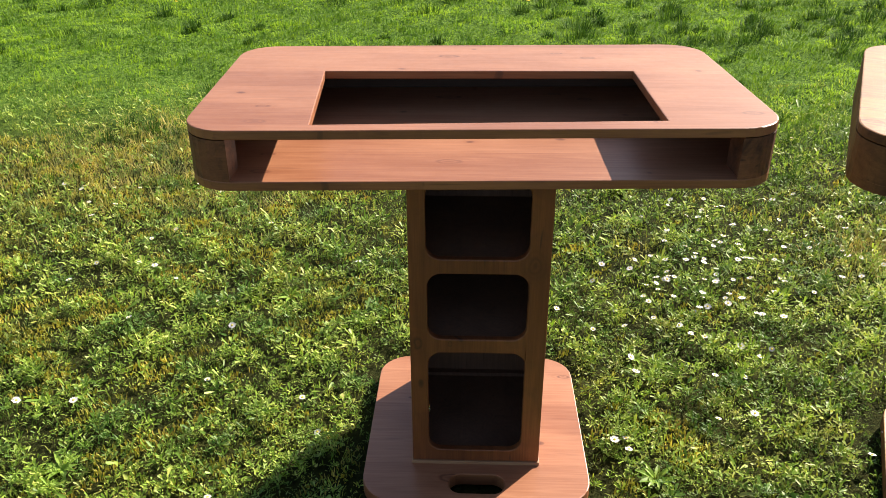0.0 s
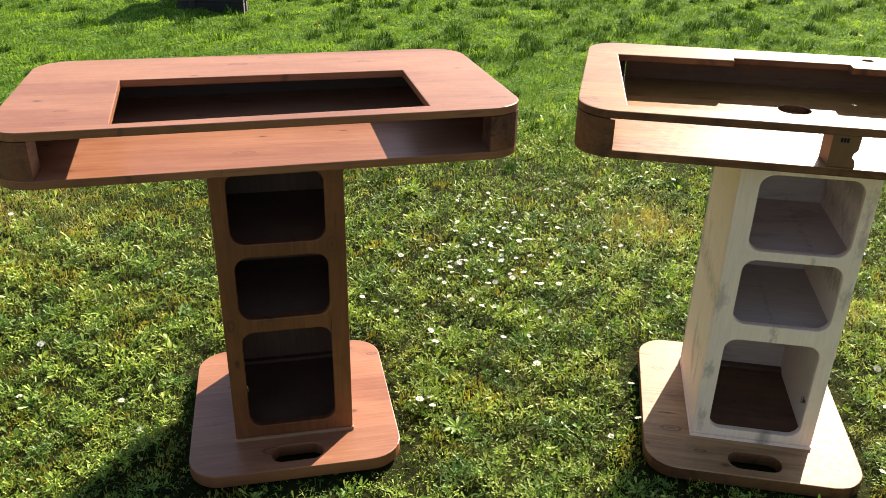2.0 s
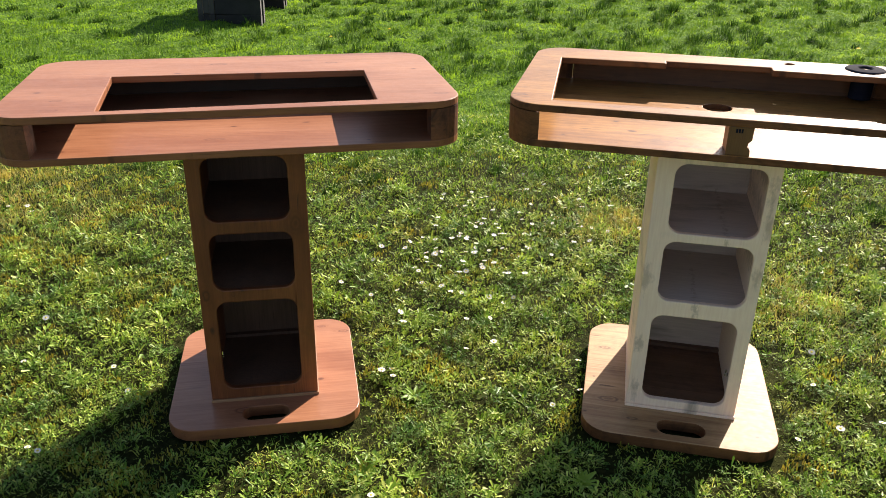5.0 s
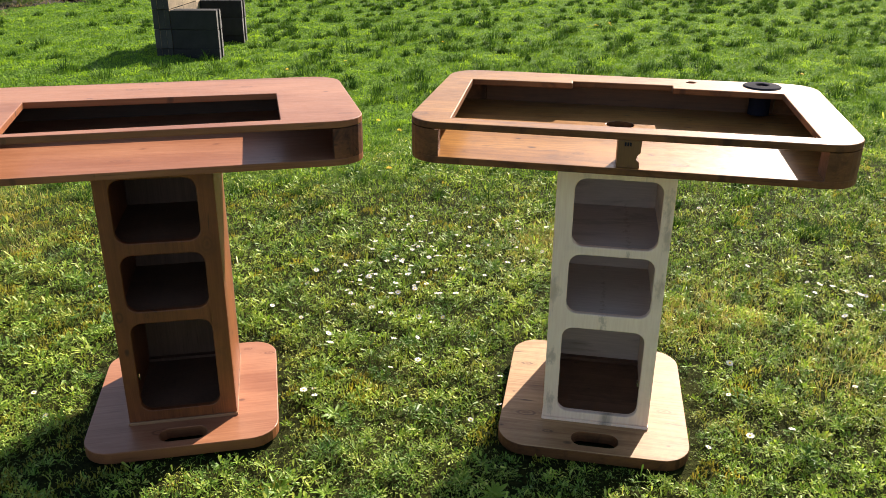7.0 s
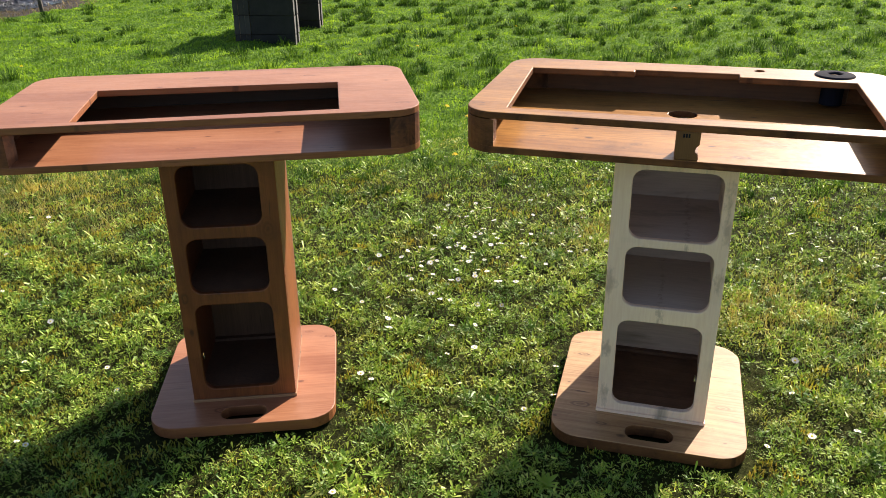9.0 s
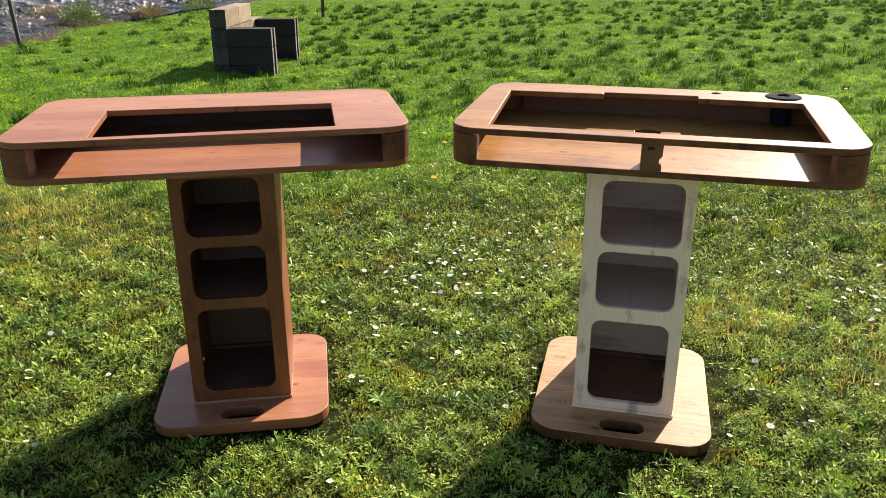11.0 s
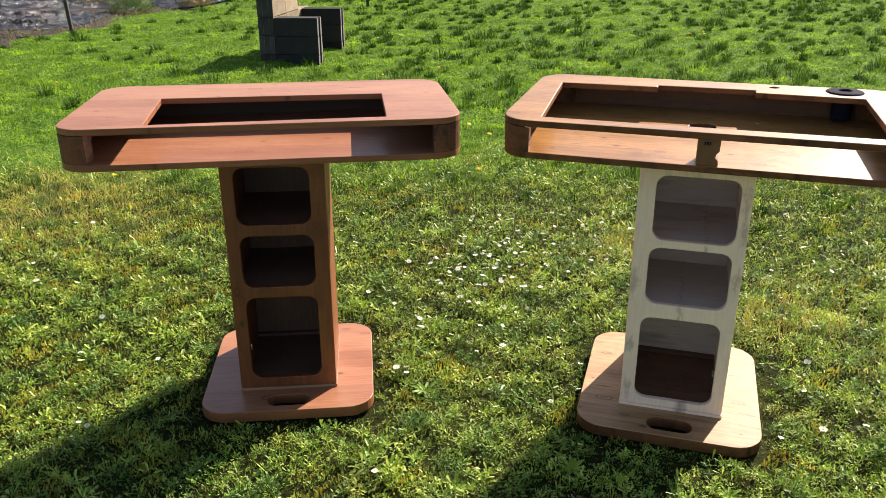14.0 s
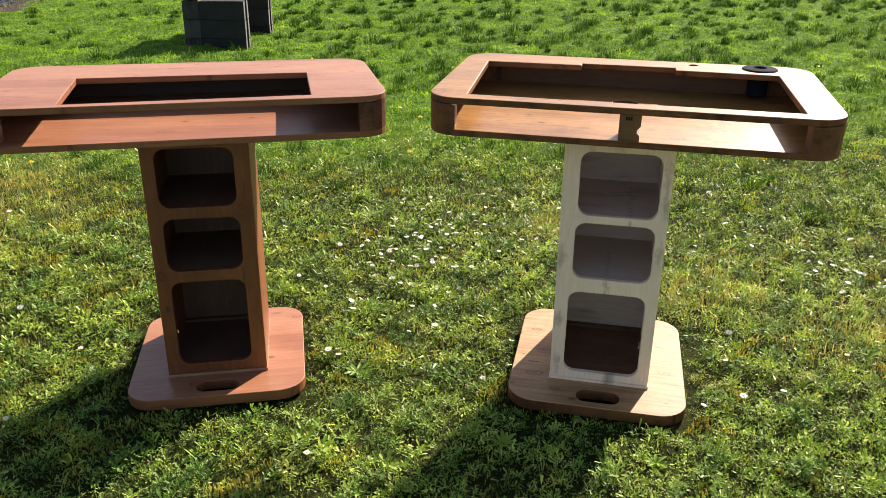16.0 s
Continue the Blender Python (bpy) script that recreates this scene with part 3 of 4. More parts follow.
meadow = blades("meadow_grass", x, y, length, rng.uniform(0.0036, 0.0068, n) * far, np.abs(rng.normal(1.1, 0.35, n)), 4.5 * wave(x * 1.6, y * 1.6, 11.0) + rng.normal(0, 0.6, n), meadow_mat, 0.6)
tagged(meadow, "lush green uncut grass", "grass", kind="stuff")
per = 76
k = len(tufts)
size = np.repeat((0.62 + 0.17 * rng.gamma(2.0, 1.0, k)) * np.clip(0.75 + 0.08 * (tufts[:, 1] - 3.3), 0.75, 1.05), per)
ang, rad = rng.uniform(0, 6.2832, k * per), np.sqrt(rng.uniform(0, 1, k * per))
spread = rad * 0.048 * size * np.repeat(rng.uniform(0.7, 1.5, k), per)
x, y = np.repeat(tufts[:, 0], per) + 1.35 * spread * np.cos(ang), np.repeat(tufts[:, 1], per) + spread * np.sin(ang)
ok = free(x, y)
x, y, rad, ang, size = x[ok], y[ok], rad[ok], ang[ok], size[ok]
n = len(x)
tuft_ob = blades("grass_tufts", x, y, rng.uniform(0.075, 0.125, n) * size * (1.15 - 0.55 * rad), rng.uniform(0.003, 0.0055, n) * np.clip(y / 6, 0.8, 2.0), 0.12 + 0.75 * rad + np.abs(rng.normal(0, 0.25, n)), ang + rng.normal(0, 0.5, n), tuft_mat)
tagged(tuft_ob, "green tussocks standing above the meadow, their shaded side put into the colour", "grass", kind="stuff")


# ---- the two tables ----
def c_wall(x0, x1, y0, y1, r, t, slot, block, steps=7):
    """The outlines of a box's end walls, each with its rounded front block, and of the back wall between them."""
    o = rounded(x0, x1, y0, y1, r, steps)
    q = steps + 1
    right_front, right_back, left_back, left_front = o[:q], o[q:2 * q], o[2 * q:3 * q], o[3 * q:]
    right = [(slot[1], y0)] + right_front + right_back[:-1] + [(x1 - r - 0.02, y1), (x1 - r - 0.02, y1 - t), (x1 - t, y1 - t - 0.02), (x1 - t, y0 + block), (slot[1], y0 + block)]
    left = [(slot[0], y0 + block), (x0 + t, y0 + block), (x0 + t, y1 - t - 0.02), (x0 + r + 0.02, y1 - t), (x0 + r + 0.02, y1)] + left_back[1:] + left_front + [(slot[0], y0)]
    back = [(x0 + r + 0.022, y1 - t), (x1 - r - 0.022, y1 - t), (x1 - r - 0.022, y1), (x0 + r + 0.022, y1)]
    return right, left, back


def turned(points, pivot, degrees):
    c, d = math.cos(radians(degrees)), math.sin(radians(degrees))
    return [(pivot[0] + (x - pivot[0]) * c - (y - pivot[1]) * d, pivot[1] + (x - pivot[0]) * d + (y - pivot[1]) * c) for x, y in points]


def pedestal_table(m, label, top, turn, holes, base, slot, z_floor, z_top, windows, woods, floor_holes=()):
    """A pedestal table: base board, hollow column with three openings, open-fronted box and a framed top.
    Local x runs along the front, y to the back, from the column's front left corner; the box sits a little askew."""
    along, up, inside, column, column_inside, cut, plinth, foot, shelf = woods
    ob = thing("pedestal_table", label, "table", m, "pair of pedestal tables")
    W, D, TH, BT, FT = 0.305, 0.36, 0.018, 0.035, 0.018
    x0, x1, y0, y1 = base
    handle = rounded(0.155 - 0.066, 0.155 + 0.066, y0 + 0.030, y0 + 0.094, 0.030)
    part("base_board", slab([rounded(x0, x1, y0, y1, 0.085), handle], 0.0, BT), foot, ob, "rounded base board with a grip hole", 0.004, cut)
    # column
    part("plinth_strip", slab([[(-0.002, -0.003), (W + 0.002, -0.003), (W + 0.002, D + 0.002), (-0.002, D + 0.002)], [(0.012, 0.012), (W - 0.012, 0.012), (W - 0.012, D - 0.012), (0.012, D - 0.012)]], BT, BT + 0.009), plinth, ob, "", 0.001)
    ztop = z_floor - FT
    face = [[(0, BT + 0.009), (W, BT + 0.009), (W, ztop), (0, ztop)]] + [rounded(*wd, 0.032) for wd in windows]
    part("front_panel", slab(face, 0.0, TH, True), column, ob, "panel with three rounded openings", 0.003)
    part("side_panel", box(0, TH, TH, D - TH, BT + 0.009, ztop), column, ob)
    part("side_panel", box(W - TH, W, TH, D - TH, BT + 0.009, ztop), column, ob)
    part("back_panel", box(0, W, D - TH, D, BT + 0.009, ztop), column_inside, ob)
    for wd in windows[:2]:
        part("shelf", box(TH, W - TH, TH, D - TH, wd[2] - 0.020, wd[2] - 0.003), column_inside, ob)
    part("bottom_shelf", box(TH, W - TH, TH, D - TH, BT + 0.004, windows[2][2] - 0.018), shelf, ob)
    part("rear_strip", box(TH, W - TH, D - TH - 0.018, D - TH, windows[2][2] - 0.018, windows[2][2] - 0.008), shelf, ob)
    for sx_, sgn in ((TH, 1), (W - TH, -1)):
        zc = windows[2][2] + 0.095
        pin = part("door_catch", box(min(sx_, sx_ + 0.024 * sgn), max(sx_, sx_ + 0.024 * sgn), 0.030, 0.034, zc - 0.006, zc + 0.004), chrome, ob, "small chrome catch", 0.001)
        part("catch_pin", tube([(0, 0), (0.003, 0), (0.003, 0.010), (0, 0.010)], 12, (sx_ + 0.021 * sgn, 0.032, zc + 0.004)), chrome, pin)
    # box
    x0, x1, y0, y1 = top
    pivot = (x0, y0)
    edge = turned(rounded(x0, x1, y0, y1, 0.085), pivot, turn)
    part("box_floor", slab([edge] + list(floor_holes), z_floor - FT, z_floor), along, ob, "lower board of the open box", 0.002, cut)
    right, left, back = (turned(o, pivot, turn) for o in c_wall(x0, x1, y0, y1, 0.085, 0.022, slot, 0.075))
    zt = z_top - 0.018
    for outline in (right, left):
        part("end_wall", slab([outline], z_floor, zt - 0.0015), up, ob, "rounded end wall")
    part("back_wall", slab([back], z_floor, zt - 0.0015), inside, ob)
    # The darkened inside colour below the top cuts bounced light.
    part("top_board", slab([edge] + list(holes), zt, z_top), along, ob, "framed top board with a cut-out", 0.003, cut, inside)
    return ob


red_table = pedestal_table(
    pose(-0.075, 1.51, 0), "red-brown stained pine pedestal table with a rectangular opening, on grass",
    (-0.392, 0.703, -0.168, 0.457), 2.3, [[(-0.161, -0.126), (0.489, -0.087), (0.484, 0.249), (-0.191, 0.234)]],
    (-0.117, 0.424, -0.130, 0.45), (-0.308, 0.622), 0.842, 0.940,
    ((0.038, 0.258, 0.600, 0.777), (0.040, 0.260, 0.397, 0.564), (0.040, 0.260, 0.078, 0.360)),
    (red_along, red_wall, red_inner_shade, red_up, red_hollow, red_edge_shade, red_plinth, red_along, red_hollow))

# the opening of the honey table steps back along its rear side; a cable hole goes through top and floor
HONEY_POSE = pose(1.118, 1.319, 0, 1.5, 0, -22.2)
honey_hole = [(-0.270, -0.062), (0.601, -0.081), (0.604, 0.379), (0.303, 0.392), (0.303, 0.430), (0.014, 0.432), (0.014, 0.405), (-0.286, 0.405)]


def circle(x, y, r, steps=20):
    return [(x + r * math.cos(2 * math.pi * i / steps), y + r * math.sin(2 * math.pi * i / steps)) for i in range(steps)]


honey_table = pedestal_table(
    HONEY_POSE, "honey-coloured pine pedestal table with a rubbed cream column, on grass",
    (-0.380, 0.700, -0.112, 0.547), -1.4, [honey_hole, circle(0.361, 0.484, 0.0135)], (-0.124, 0.420, -0.140, 0.463), (-0.305, 0.612), 0.862, 0.950,
    ((0.048, 0.274, 0.598, 0.790), (0.046, 0.274, 0.395, 0.573), (0.041, 0.269, 0.069, 0.348)),
    (honey_along, honey_side_shade, honey_inner_shade, cream, cream_inside, honey_side_shade, cream, honey_worn, brown_shelf), [circle(0.158, 0.288, 0.039)])
bite = [(0.142, 0.862), (0.197, 0.862), (0.195, 0.878), (0.188, 0.884), (0.190, 0.893), (0.197, 0.900), (0.198, 0.9315), (0.142, 0.9315)]
divider = part("divider_block", slab([bite], -0.120, -0.050, True), honey_up, honey_table, "upright block with a bark-edged bite", 0.002)
for k in range(3):
    part("stamp_bar", box(0.158 + 0.006 * k, 0.162 + 0.006 * k, -0.1215, -0.1195, 0.917, 0.926), black_plastic, divider, "dark stamped mark")

# cable grommet set in the honey table's top
grommet = thing("cable_grommet", "round black plastic cable grommet set into a pine table top", "grommet", HONEY_POSE @ pose(0.560, 0.462, 0.950))
part("flange", tube([(0.018, 0.0), (0.053, 0.0), (0.054, 0.0015), (0.050, 0.0045), (0.022, 0.0065), (0.018, 0.004), (0.018, 0.0)], 40), black_plastic, grommet, "flat black ring")
part("sleeve", tube([(0.018, 0.0), (0.018, -0.080), (0.030, -0.080), (0.030, -0.001), (0.018, 0.0)], 32), black_plastic, grommet)


# ---- the concrete blocks ----
def block_material(name, dark, light):
    n = Nodes(name)
    p = n.coords()
    a, b = n.noise(p, 90.0, 5.0, 0.7), n.noise(p, 7.0, 5.0, 0.65)
    info = n.add("ObjectInfo")
    t = n.math("ADD", n.math("MULTIPLY", a, 0.35), n.math("ADD", n.math("MULTIPLY", b, 0.55), n.math("MULTIPLY", info.outputs["Random"], 0.2)))
    n.bump(a, 0.6, 0.006)
    return n.finish(n.ramp(t, (0.3, dark), (0.8, light)), 0.95)


# Weathered concrete in sunlit and shaded tones, chosen by where each face points.
concrete = block_material("shaded_weathered_concrete", (0.005, 0.005, 0.006), (0.034, 0.033, 0.032))
shaded_end_concrete = block_material("shaded_block_end", (0.016, 0.015, 0.015), (0.085, 0.082, 0.076))
sunlit_grey_concrete = block_material("sunlit_weathered_grey", (0.06, 0.06, 0.058), (0.24, 0.235, 0.225))
sunlit_tan_concrete = block_material("sunlit_weathered_tan", (0.11, 0.085, 0.055), (0.42, 0.32, 0.205))
seat = thing("block_seat", "stacked weathered concrete blocks forming a seat on the grass", "concrete blocks", pose(-0.138, 8.601, 0, 0, 0, -12))


def hollow_block(end_face, long_face, rim):
    """A building block with ribbed ends; sun and shade are put into the colours of its ends and long sides. rim: which
    of the two the chipped edges take.
    """
    L, T, H = 0.494, 0.185, 0.199
    o = [(0, 0), (L, 0), (L, 0.055), (L - 0.018, 0.060), (L - 0.018, T - 0.060), (L, T - 0.055), (L, T), (0, T), (0, T - 0.055), (0.018, T - 0.060), (0.018, 0.060), (0, 0.055)]
    bm = slab([o], 0, H)
    bmesh.ops.bevel(bm, geom=[e for e in bm.edges if e.calc_face_angle(0) > 1.0], offset=0.004, segments=1, affect="EDGES")
    r = random.Random(len(bpy.data.meshes))
    for v in bm.verts:
        v.co += Vector((r.uniform(-1, 1), r.uniform(-1, 1), r.uniform(-1, 1))) * 0.0025
    me = bpy.data.meshes.new("concrete_block")
    bmesh.ops.recalc_face_normals(bm, faces=bm.faces)
    bm.to_mesh(me)
    bm.free()
    me.materials.append(end_face)
    me.materials.append(long_face)
    for f in me.polygons:
        f.material_index = 0 if abs(f.normal.x) > 0.9 else 1 if max(abs(f.normal.y), abs(f.normal.z)) > 0.9 else rim
    return me


block_mesh, tan_mesh = hollow_block(sunlit_grey_concrete, concrete, 1), hollow_block(shaded_end_concrete, sunlit_tan_concrete, 0)


def lay(m, mesh):
    ob = new("concrete_block", mesh)
    ob.parent = seat
    ob.matrix_local = m
    return ob


for c in range(3):
    z = -0.125 + 0.203 * c
    lay(pose(-0.494, 0.0 + 0.004 * (c % 2), z), block_mesh)
    lay(pose(-0.494, 1.13 - 0.006 * (c % 2), z), block_mesh)
for c in range(4):
    z = -0.125 + 0.203 * c
    for k in range(3 if c < 3 else 2):
        lay(pose(-0.50, 0.008 + 0.498 * k, z, 0, 0, 90), tan_mesh)


# ---- flowers ----
petal_mat = plain("white_petals", (0.80, 0.79, 0.76), 0.6, 0.0, 0.06)
yolk_mat = plain("yellow_florets", (0.85, 0.66, 0.03), 0.7, 0.0, 0.2, 400.0)
stem_mat = plain("green_stem", (0.12, 0.22, 0.04), 0.6)


def ring_of_petals(count, inner, outer, width, droop, seed):
    """A flower's rays, each a narrow blunt petal."""
    r = random.Random(seed)
    bm = bmesh.new()
    for i in range(count):
        a = 2 * math.pi * (i + r.uniform(-0.3, 0.3)) / count
        c, d = math.cos(a), math.sin(a)
        ln = outer * r.uniform(0.88, 1.05)
        zz = r.uniform(-0.0006, 0.0006)
        pts = [(inner, -width * 0.3, 0), (ln * 0.8, -width / 2, droop * 0.6), (ln, -width * 0.2, droop), (ln, width * 0.2, droop), (ln * 0.8, width / 2, droop * 0.6), (inner, width * 0.3, 0)]
        bm.faces.new([bm.verts.new((x * c - y * d, x * d + y * c, z + zz)) for x, y, z in pts])
    return bm


def stalk(height, r):
    return tube([(r * 1.2, -0.02), (r, height * 0.5), (r, height)], 5)


def daisy(height, radius, seed):
    ob = thing("daisy", "small white daisy with a yellow centre in the lawn", "flower", pose(0, 0, -30), "daisies in the lawn")
    bm = ring_of_petals(16, 0.0025, radius, 0.0036, 0.0012, seed)
    bmesh.ops.translate(bm, vec=(0, 0, height), verts=bm.verts)
    part("petals", bm, petal_mat, ob, "white petals")
    part("centre", tube([(0.0034, height - 0.0005), (0.0032, height + 0.0012), (0.0018, height + 0.0022), (0.0, height + 0.0024)], 10), yolk_mat, ob, "yellow centre")
    part("stem", stalk(height - 0.0005, 0.0008), stem_mat, ob)
    return ob


daisies = [daisy(0.046, 0.0100, 1), daisy(0.054, 0.0118, 2), daisy(0.041, 0.0086, 3)]
rd = random.Random(8)
SPOTS = [(-1.74, 3.26), (-1.6, 3.16), (-1.54, 3.05), (-1.42, 3.0), (-1.04, 3.22), (-1.08, 2.81), (-1.13, 2.52), (-1.06, 2.48), (-1.0, 2.49), (-0.97, 2.4), (-0.68, 2.13), (-0.68, 1.84), (-0.72, 2.84), (0.91, 3.12), (0.75, 2.95), (1.01, 3.02), (1.09, 2.86), (1.2, 2.85), (0.79, 2.73), (0.71, 2.59), (0.9, 2.62), (0.77, 2.5), (0.91, 2.41), (0.66, 2.4), (0.82, 2.32), (0.96, 2.31), (0.54, 2.23), (0.56, 2.14), (1.0, 2.21), (0.98, 2.06), (0.78, 2.1), (0.87, 2.07), (0.83, 1.91), (0.75, 1.89), (1.51, 2.84), (1.44, 2.68), (1.43, 2.49), (1.33, 2.46), (0.46, 1.62), (0.46, 1.57), (0.81, 1.72), (0.91, 1.37), (1.02, 1.40), (-0.75, 1.3), (-0.4, 1.77), (2.67, 1.92), (2.48, 1.74), (1.53, 1.10)]
spots = list(SPOTS)
for cx_, cy_, spread, count in ((0.62, 2.1, 0.16, 10), (0.88, 2.3, 0.16, 12), (1.02, 2.6, 0.16, 12), (2.62, 1.95, 0.07, 8), (0.85, 2.45, 0.22, 26), (1.0, 2.95, 0.2, 10), (1.40, 2.75, 0.2, 10), (2.6, 1.9, 0.16, 16), (2.1, 2.6, 0.5, 14), (-1.2, 2.9, 0.5, 12), (1.7, 1.3, 0.2, 8), (0.7, 1.8, 0.35, 8), (-0.8, 1.7, 0.4, 6), (1.5, 3.3, 0.6, 8)):
    for k in range(count):
        spots.append((cx_ + rd.gauss(0, spread), cy_ + rd.gauss(0, spread * 0.8)))
used = 0
for x_, y_ in spots:
    if not bool(free(np.array([x_]), np.array([y_]))[0]):
        continue
    proto = daisies[used % 3]
    m = pose(x_, y_, float(terrain(np.array([x_]), np.array([y_]))[0]), rd.uniform(-14, 30), rd.uniform(-18, 18), rd.uniform(0, 360))
    if used < 3:
        proto.matrix_world = m
    else:
        copy_thing(proto, m)
    used += 1


def dandelion(height, seed):
    ob = thing("dandelion", "yellow dandelion flower standing in the grass", "flower", pose(0, 0, -30), "dandelions in the grass")
    for k, (r_out, z, n_) in enumerate(((0.020, 0.0, 26), (0.015, 0.003, 20), (0.009, 0.006, 14))):
        bm = ring_of_petals(n_, 0.001, r_out, 0.0030, 0.002 + 0.002 * k, seed + k)
        bmesh.ops.translate(bm, vec=(0, 0, height + z), verts=bm.verts)
        part("petals", bm, yolk_mat, ob)
    part("stem", stalk(height, 0.0016), stem_mat, ob)
    return ob


dandelions = [dandelion(0.085, 5), dandelion(0.12, 9)]
for i, (x_, y_) in enumerate(((1.11, 5.05), (4.70, 9.85), (1.22, 4.75), (4.82, 9.75), (4.62, 9.95), (4.9, 9.9), (4.76, 10.05), (1.1, 7.37), (-2.5, 7.1), (5.15, 6.05), (-1.1, 3.9), (1.02, 3.75), (0.55, 7.2), (2.3, 8.6))):
    m = pose(x_, y_, float(terrain(np.array([x_]), np.array([y_]))[0]), rd.uniform(-5, 20), rd.uniform(-15, 15), rd.uniform(0, 360))
    if i < 2:
        dandelions[i].matrix_world = m
    else:
        copy_thing(dandelions[i % 2], m)


def leaf_rosette(count, length, seed):
    """A broad-leaved weed: long blunt leaves from one crown."""
    r = random.Random(seed)
    ob = thing("broadleaf_weed", "low green broad-leaved weed growing in the lawn", "weed", pose(0, 0, -30), "broad-leaved weeds")
    for i in range(count):
        bm = bmesh.new()
        ln, wd, rise = length * r.uniform(0.7, 1.1), length * r.uniform(0.17, 0.26), r.uniform(0.3, 0.8)
        a = 2 * math.pi * (i + r.uniform(-0.3, 0.3)) / count
        rows = []
        for k in range(6):
            q = k / 5
            w_ = wd * (0.12 + 1.0 * math.sin(math.pi * min(1, q * 0.92 + 0.04)) ** 0.8) / 2 if k < 5 else 0.002
            d_, z_ = ln * (q * math.cos(rise) + 0.12 * q * q), ln * (q * math.sin(rise) - 0.45 * q * q * math.sin(rise)) + 0.005
            rows.append([bm.verts.new((d_ * math.cos(a) - s_ * math.sin(a), d_ * math.sin(a) + s_ * math.cos(a), z_ + abs(s_) * 0.35)) for s_ in (-w_, 0, w_)])
        for p, q in zip(rows, rows[1:]):
            for j in (0, 1):
                bm.faces.new((p[j], p[j + 1], q[j + 1], q[j]))
        part("leaf", bm, weed_mat, ob)
    return ob


rosettes = [leaf_rosette(11, 0.055, 3), leaf_rosette(9, 0.040, 4)]
for i, (x_, y_) in enumerate(((0.52, 1.51), (0.56, 2.02), (0.34, 1.19), (0.46, 1.15), (-0.55, 2.35), (0.62, 1.98), (1.9, 3.2), (-0.3, 2.2), (0.9, 1.05), (2.0, 1.15), (0.72, 3.3), (0.55, 1.75), (-0.95, 1.5), (1.3, 0.9))):
    m = pose(x_, y_, float(terrain(np.array([x_]), np.array([y_]))[0]), 0, 0, rd.uniform(0, 360))
    if i < 2:
        rosettes[i].matrix_world = m
    else:
        copy_thing(rosettes[i % 2], m)


# ---- the covered garden bed ----
def foil_material():
    n = Nodes("black_mulch_foil")
    a = n.noise(n.coords((1, 1.6, 1)), 2.0, 5.0, 0.60, 0.9)
    b = n.noise(n.coords((1.4, 1, 1), shift=(3, 1, 0)), 9.0, 4.0, 0.6, 0.5)
    n.bump(n.math("ADD", n.math("ABSOLUTE", n.math("SUBTRACT", a, 0.5)), n.math("MULTIPLY", b, 0.12)), 1.0, 1.1)
    dust = n.noise(n.coords(), 2.0, 5.0, 0.65)
    n.bsdf.inputs["Specular IOR Level"].default_value = 0.8
    return n.finish(n.ramp(dust, (0.45, (0.018, 0.020, 0.027)), (0.75, (0.075, 0.073, 0.072))), 0.18)


def soil_material():
    n = Nodes("brown_garden_soil")
    a = n.noise(n.coords(), 14.0, 7.0, 0.7)
    n.bump(a, 1.0, 0.06)
    return n.finish(n.ramp(a, (0.3, (0.012, 0.009, 0.007)), (0.55, (0.040, 0.029, 0.020)), (0.8, (0.15, 0.115, 0.08))), 0.95)


def patch(name, x0, x1, y0, y1, nx, ny, height, rough, material, edge=None):
    """A crumpled sheet over the ground, its right side along the lawn's border when an edge is given."""
    u, v = np.meshgrid(np.linspace(0, 1, nx), np.linspace(0, 1, ny))
    yy = y0 + v * (y1 - y0)
    right = edge(yy) if edge is not None else x1
    xx = x0 + u * (right - x0)
    zz = height + rough * (np.abs(wave(xx * 2.5, yy * 2.5, 3.0)) + 0.6 * wave(xx * 6, yy * 6, 5.0) + 0.5 * wave(xx * 13, yy * 11, 1.0))
    if edge is not None and height > 0.05:
        zz = 0.03 + (zz - 0.03) * np.clip(np.minimum((1 - u) * 14, np.minimum(v, 1 - v) * 7), 0, 1)
    elif edge is not None:
        zz = -0.06 + (zz + 0.06) * np.clip((1 - u) * 22, 0, 1)
    vv = np.stack([xx.ravel(), yy.ravel(), zz.ravel()], 1)
    q = (np.arange(ny - 1)[:, None] * nx + np.arange(nx - 1)[None]).ravel()
    return sheet(name, vv, np.stack([q, q + 1, q + 1 + nx, q + nx], 1), material)


soil = patch("garden_soil", -14.0, 0, 10.4, 24.0, 160, 160, 0.02, 0.025, soil_material(), lambda q: bed_edge(q) + 0.1)
tagged(soil, "bare brown soil with dry weeds along the lawn", "soil", kind="structure")
foil_mat = foil_material()
for name_, x0_, y0_, y1_, off in (("mulch_foil", -12.0, 11.9, 14.2, -0.35), ("mulch_foil", -12.0, 15.2, 18.0, -0.2), ("mulch_foil", -12.0, 18.6, 21.5, -0.5)):
    ob = patch(name_, x0_, 0, y0_, y1_, 220, 90, 0.08, 0.085, foil_mat, lambda q, off=off: bed_edge(q) + off)
    tagged(ob, "crumpled black mulch foil spread over garden soil", "foil", "sheets of mulch foil")
post_mat = wood("weathered_post", (0.028, 0.022, 0.018), (0.075, 0.058, 0.045), (0.03, 0.02, 0.015), 2, 0.8)


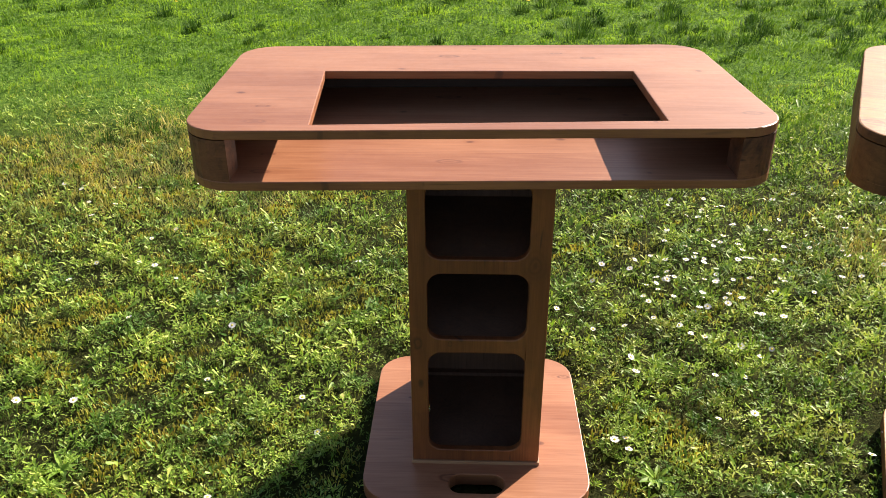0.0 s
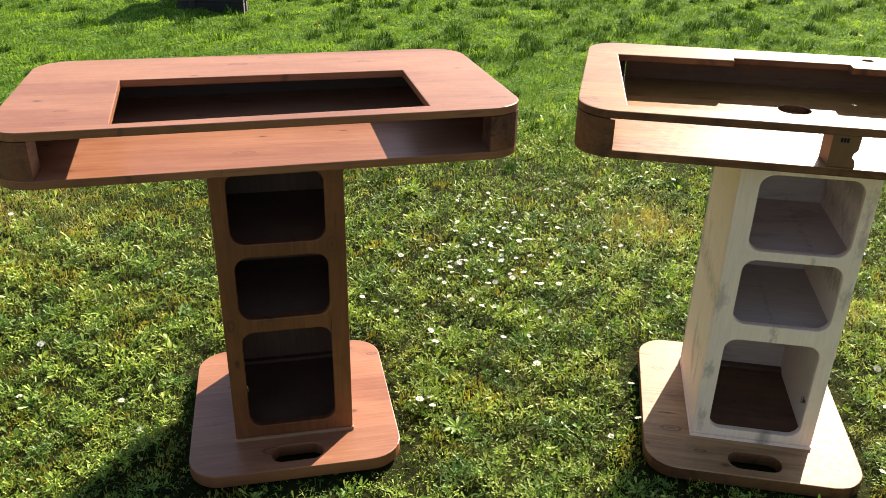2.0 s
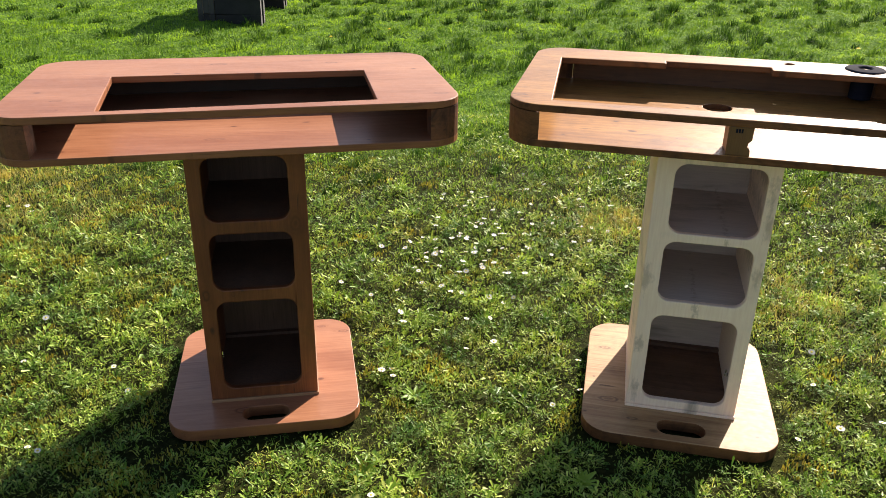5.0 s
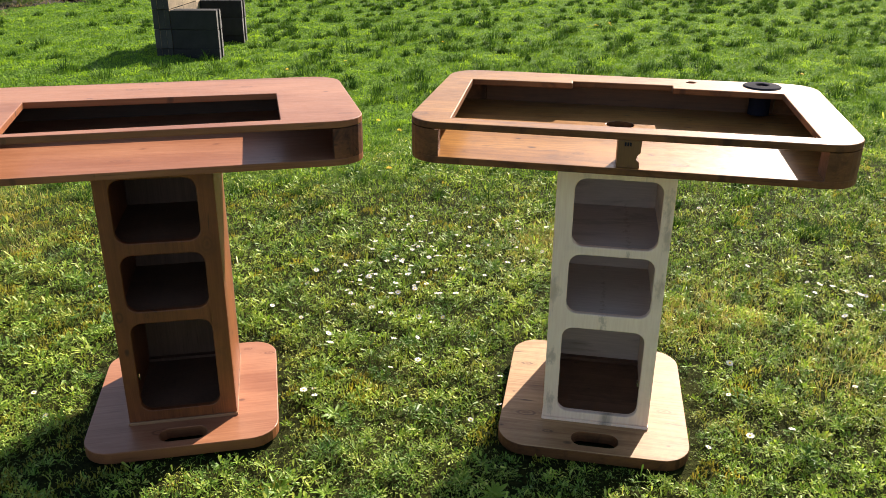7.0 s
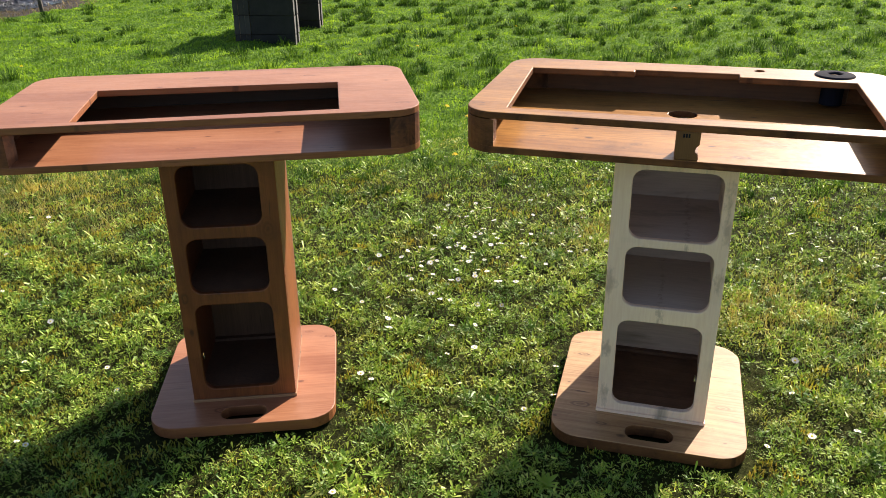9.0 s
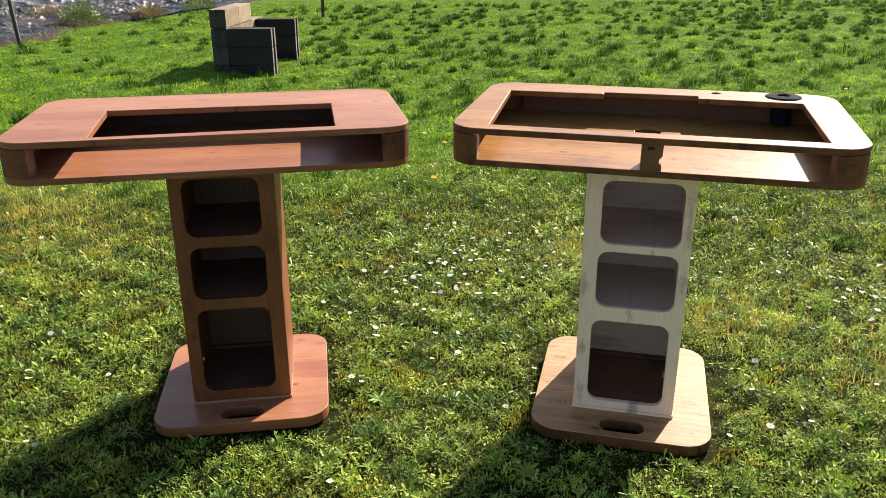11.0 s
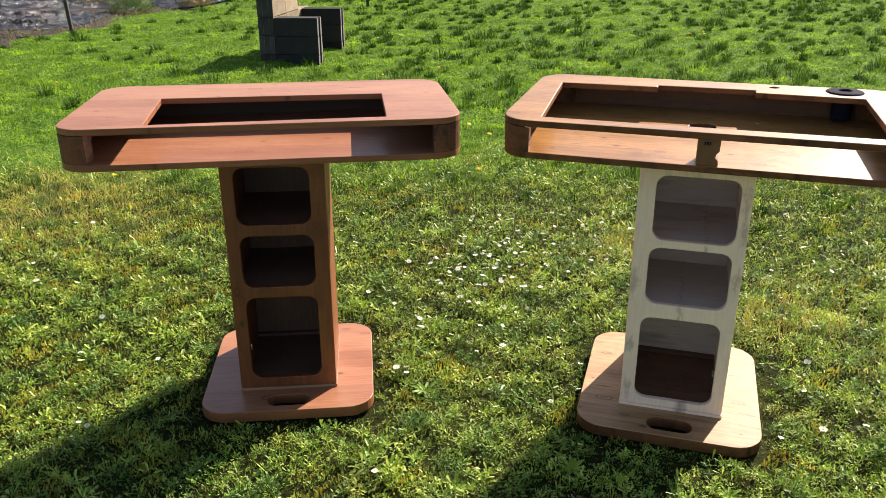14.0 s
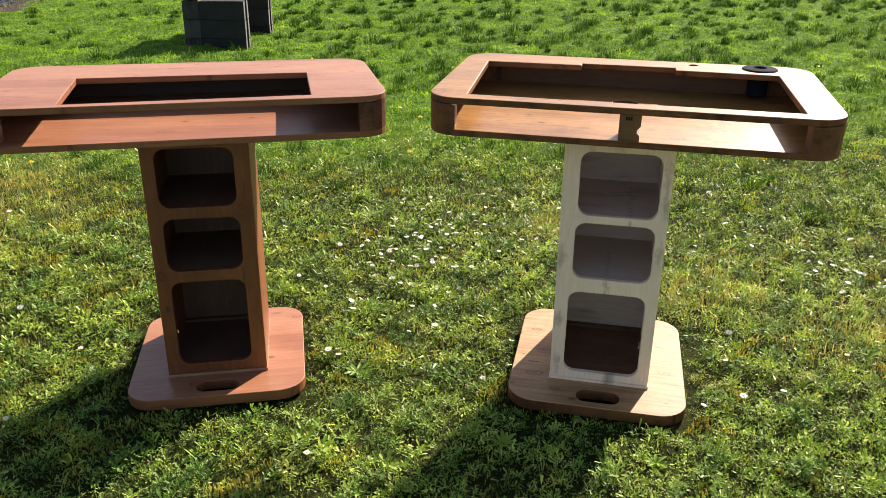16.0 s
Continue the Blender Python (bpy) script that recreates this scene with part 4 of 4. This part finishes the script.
def post(x_, y_, height, w_, lean):
    bm = box(-w_ / 2, w_ / 2, -w_ / 2, w_ / 2, -0.15, height)
    for v in bm.verts:
        if v.co.z > height - 0.01:
            v.co.x *= 0.8
            v.co.y *= 0.8
    ob = mesh_object("fence_post", bm, post_mat, 0.006)
    ob.matrix_world = pose(x_, y_, 0, 0, lean, 0)
    return tagged(ob, "thin dark weathered wooden post by the garden bed", "post", "posts by the bed")


post(-3.83, 11.75, 1.25, 0.05, -3)
post(0.487, 15.5, 1.2, 0.06, 1)


def bush(x_, y_, r_, h_, count, material, name_, label, seed):
    g = np.random.default_rng(seed)
    a, e, q = g.uniform(0, 6.2832, count), np.arcsin(g.uniform(0, 1, count)), g.uniform(0.45, 1.0, count)
    xx, yy = x_ + r_ * q * np.cos(a) * np.cos(e), y_ + r_ * q * np.sin(a) * np.cos(e)
    ob = leaves(name_, xx, yy, 0.03 + h_ * q * np.sin(e), g.uniform(0.03, 0.06, count), g.uniform(0.012, 0.026, count), g.uniform(-0.3, 1.2, count), a + g.normal(0, 0.6, count), material)
    return tagged(ob, label, "bush", kind="stuff")


bush_mat = leaf_material("bush_leaves", ((0.1, (0.04, 0.09, 0.02)), (0.9, (0.15, 0.24, 0.06))), (0.2, 0.2, 0.07), 0.75, 0.3)
dry_mat = leaf_material("dry_stalks", ((0.1, (0.11, 0.085, 0.045)), (0.9, (0.30, 0.25, 0.14))), (0.18, 0.14, 0.08), 0.6, 0.3)
bush(-3.7, 14.6, 0.42, 0.38, 2200, bush_mat, "green_bush", "leafy green bush growing through the garden bed", 4)
bush(-2.75, 15.6, 0.35, 0.22, 1200, dry_mat, "dry_clump", "clump of dry brown stalks at the bed", 5)
bush(-4.6, 15.9, 0.5, 0.20, 1200, dry_mat, "dry_clump", "clump of dry brown stalks at the bed", 6)
bush(-2.0, 17.0, 0.4, 0.3, 1200, bush_mat, "green_bush", "leafy green bush growing through the garden bed", 7)
x, y = rng.uniform(-9, 0.5, 6000), rng.uniform(10.4, 15.2, 6000)
edge_x = bed_edge(y)
ok = (x < edge_x + 0.15) & (x > edge_x - 0.9)
x, y = x[ok], y[ok]
n = len(x)
straw = blades("dry_straw", x, y, rng.uniform(0.04, 0.13, n), rng.uniform(0.006, 0.012, n), np.abs(rng.normal(1.25, 0.35, n)), rng.uniform(0, 6.28, n), dry_mat, 0.4, 0.03)
tagged(straw, "dry straw and stalks along the bed", "straw", kind="stuff")

# dry tufts in the lawn
cx_, cy_, spread_ = np.array([-1.45, -1.0, 2.35, 2.0, 1.62, -1.75, -1.3, -2.0]), np.array([3.55, 3.25, 1.45, 1.95, 2.75, 3.6, 3.9, 3.3]), np.array([0.30, 0.22, 0.16, 0.14, 0.12, 0.30, 0.25, 0.3])
which = rng.choice(8, 15000)
x, y = cx_[which] + rng.normal(0, 1, 15000) * spread_[which], cy_[which] + rng.normal(0, 1, 15000) * spread_[which]
ok = free(x, y)
x, y = x[ok], y[ok]
n = len(x)
dry_lawn = blades("dry_grass", x, y, rng.gamma(5.0, 0.0075, n), rng.uniform(0.0018, 0.0036, n), np.abs(rng.normal(0.85, 0.4, n)), rng.uniform(0, 6.28, n), leaf_material("dry_grass_blades", ((0.1, (0.19, 0.21, 0.06)), (0.5, (0.40, 0.38, 0.13)), (0.9, (0.62, 0.56, 0.27))), (0.45, 0.38, 0.12), 0.6, 0.35), 0.4)
tagged(dry_lawn, "dry yellow grass in patches of the lawn", "grass", kind="stuff")
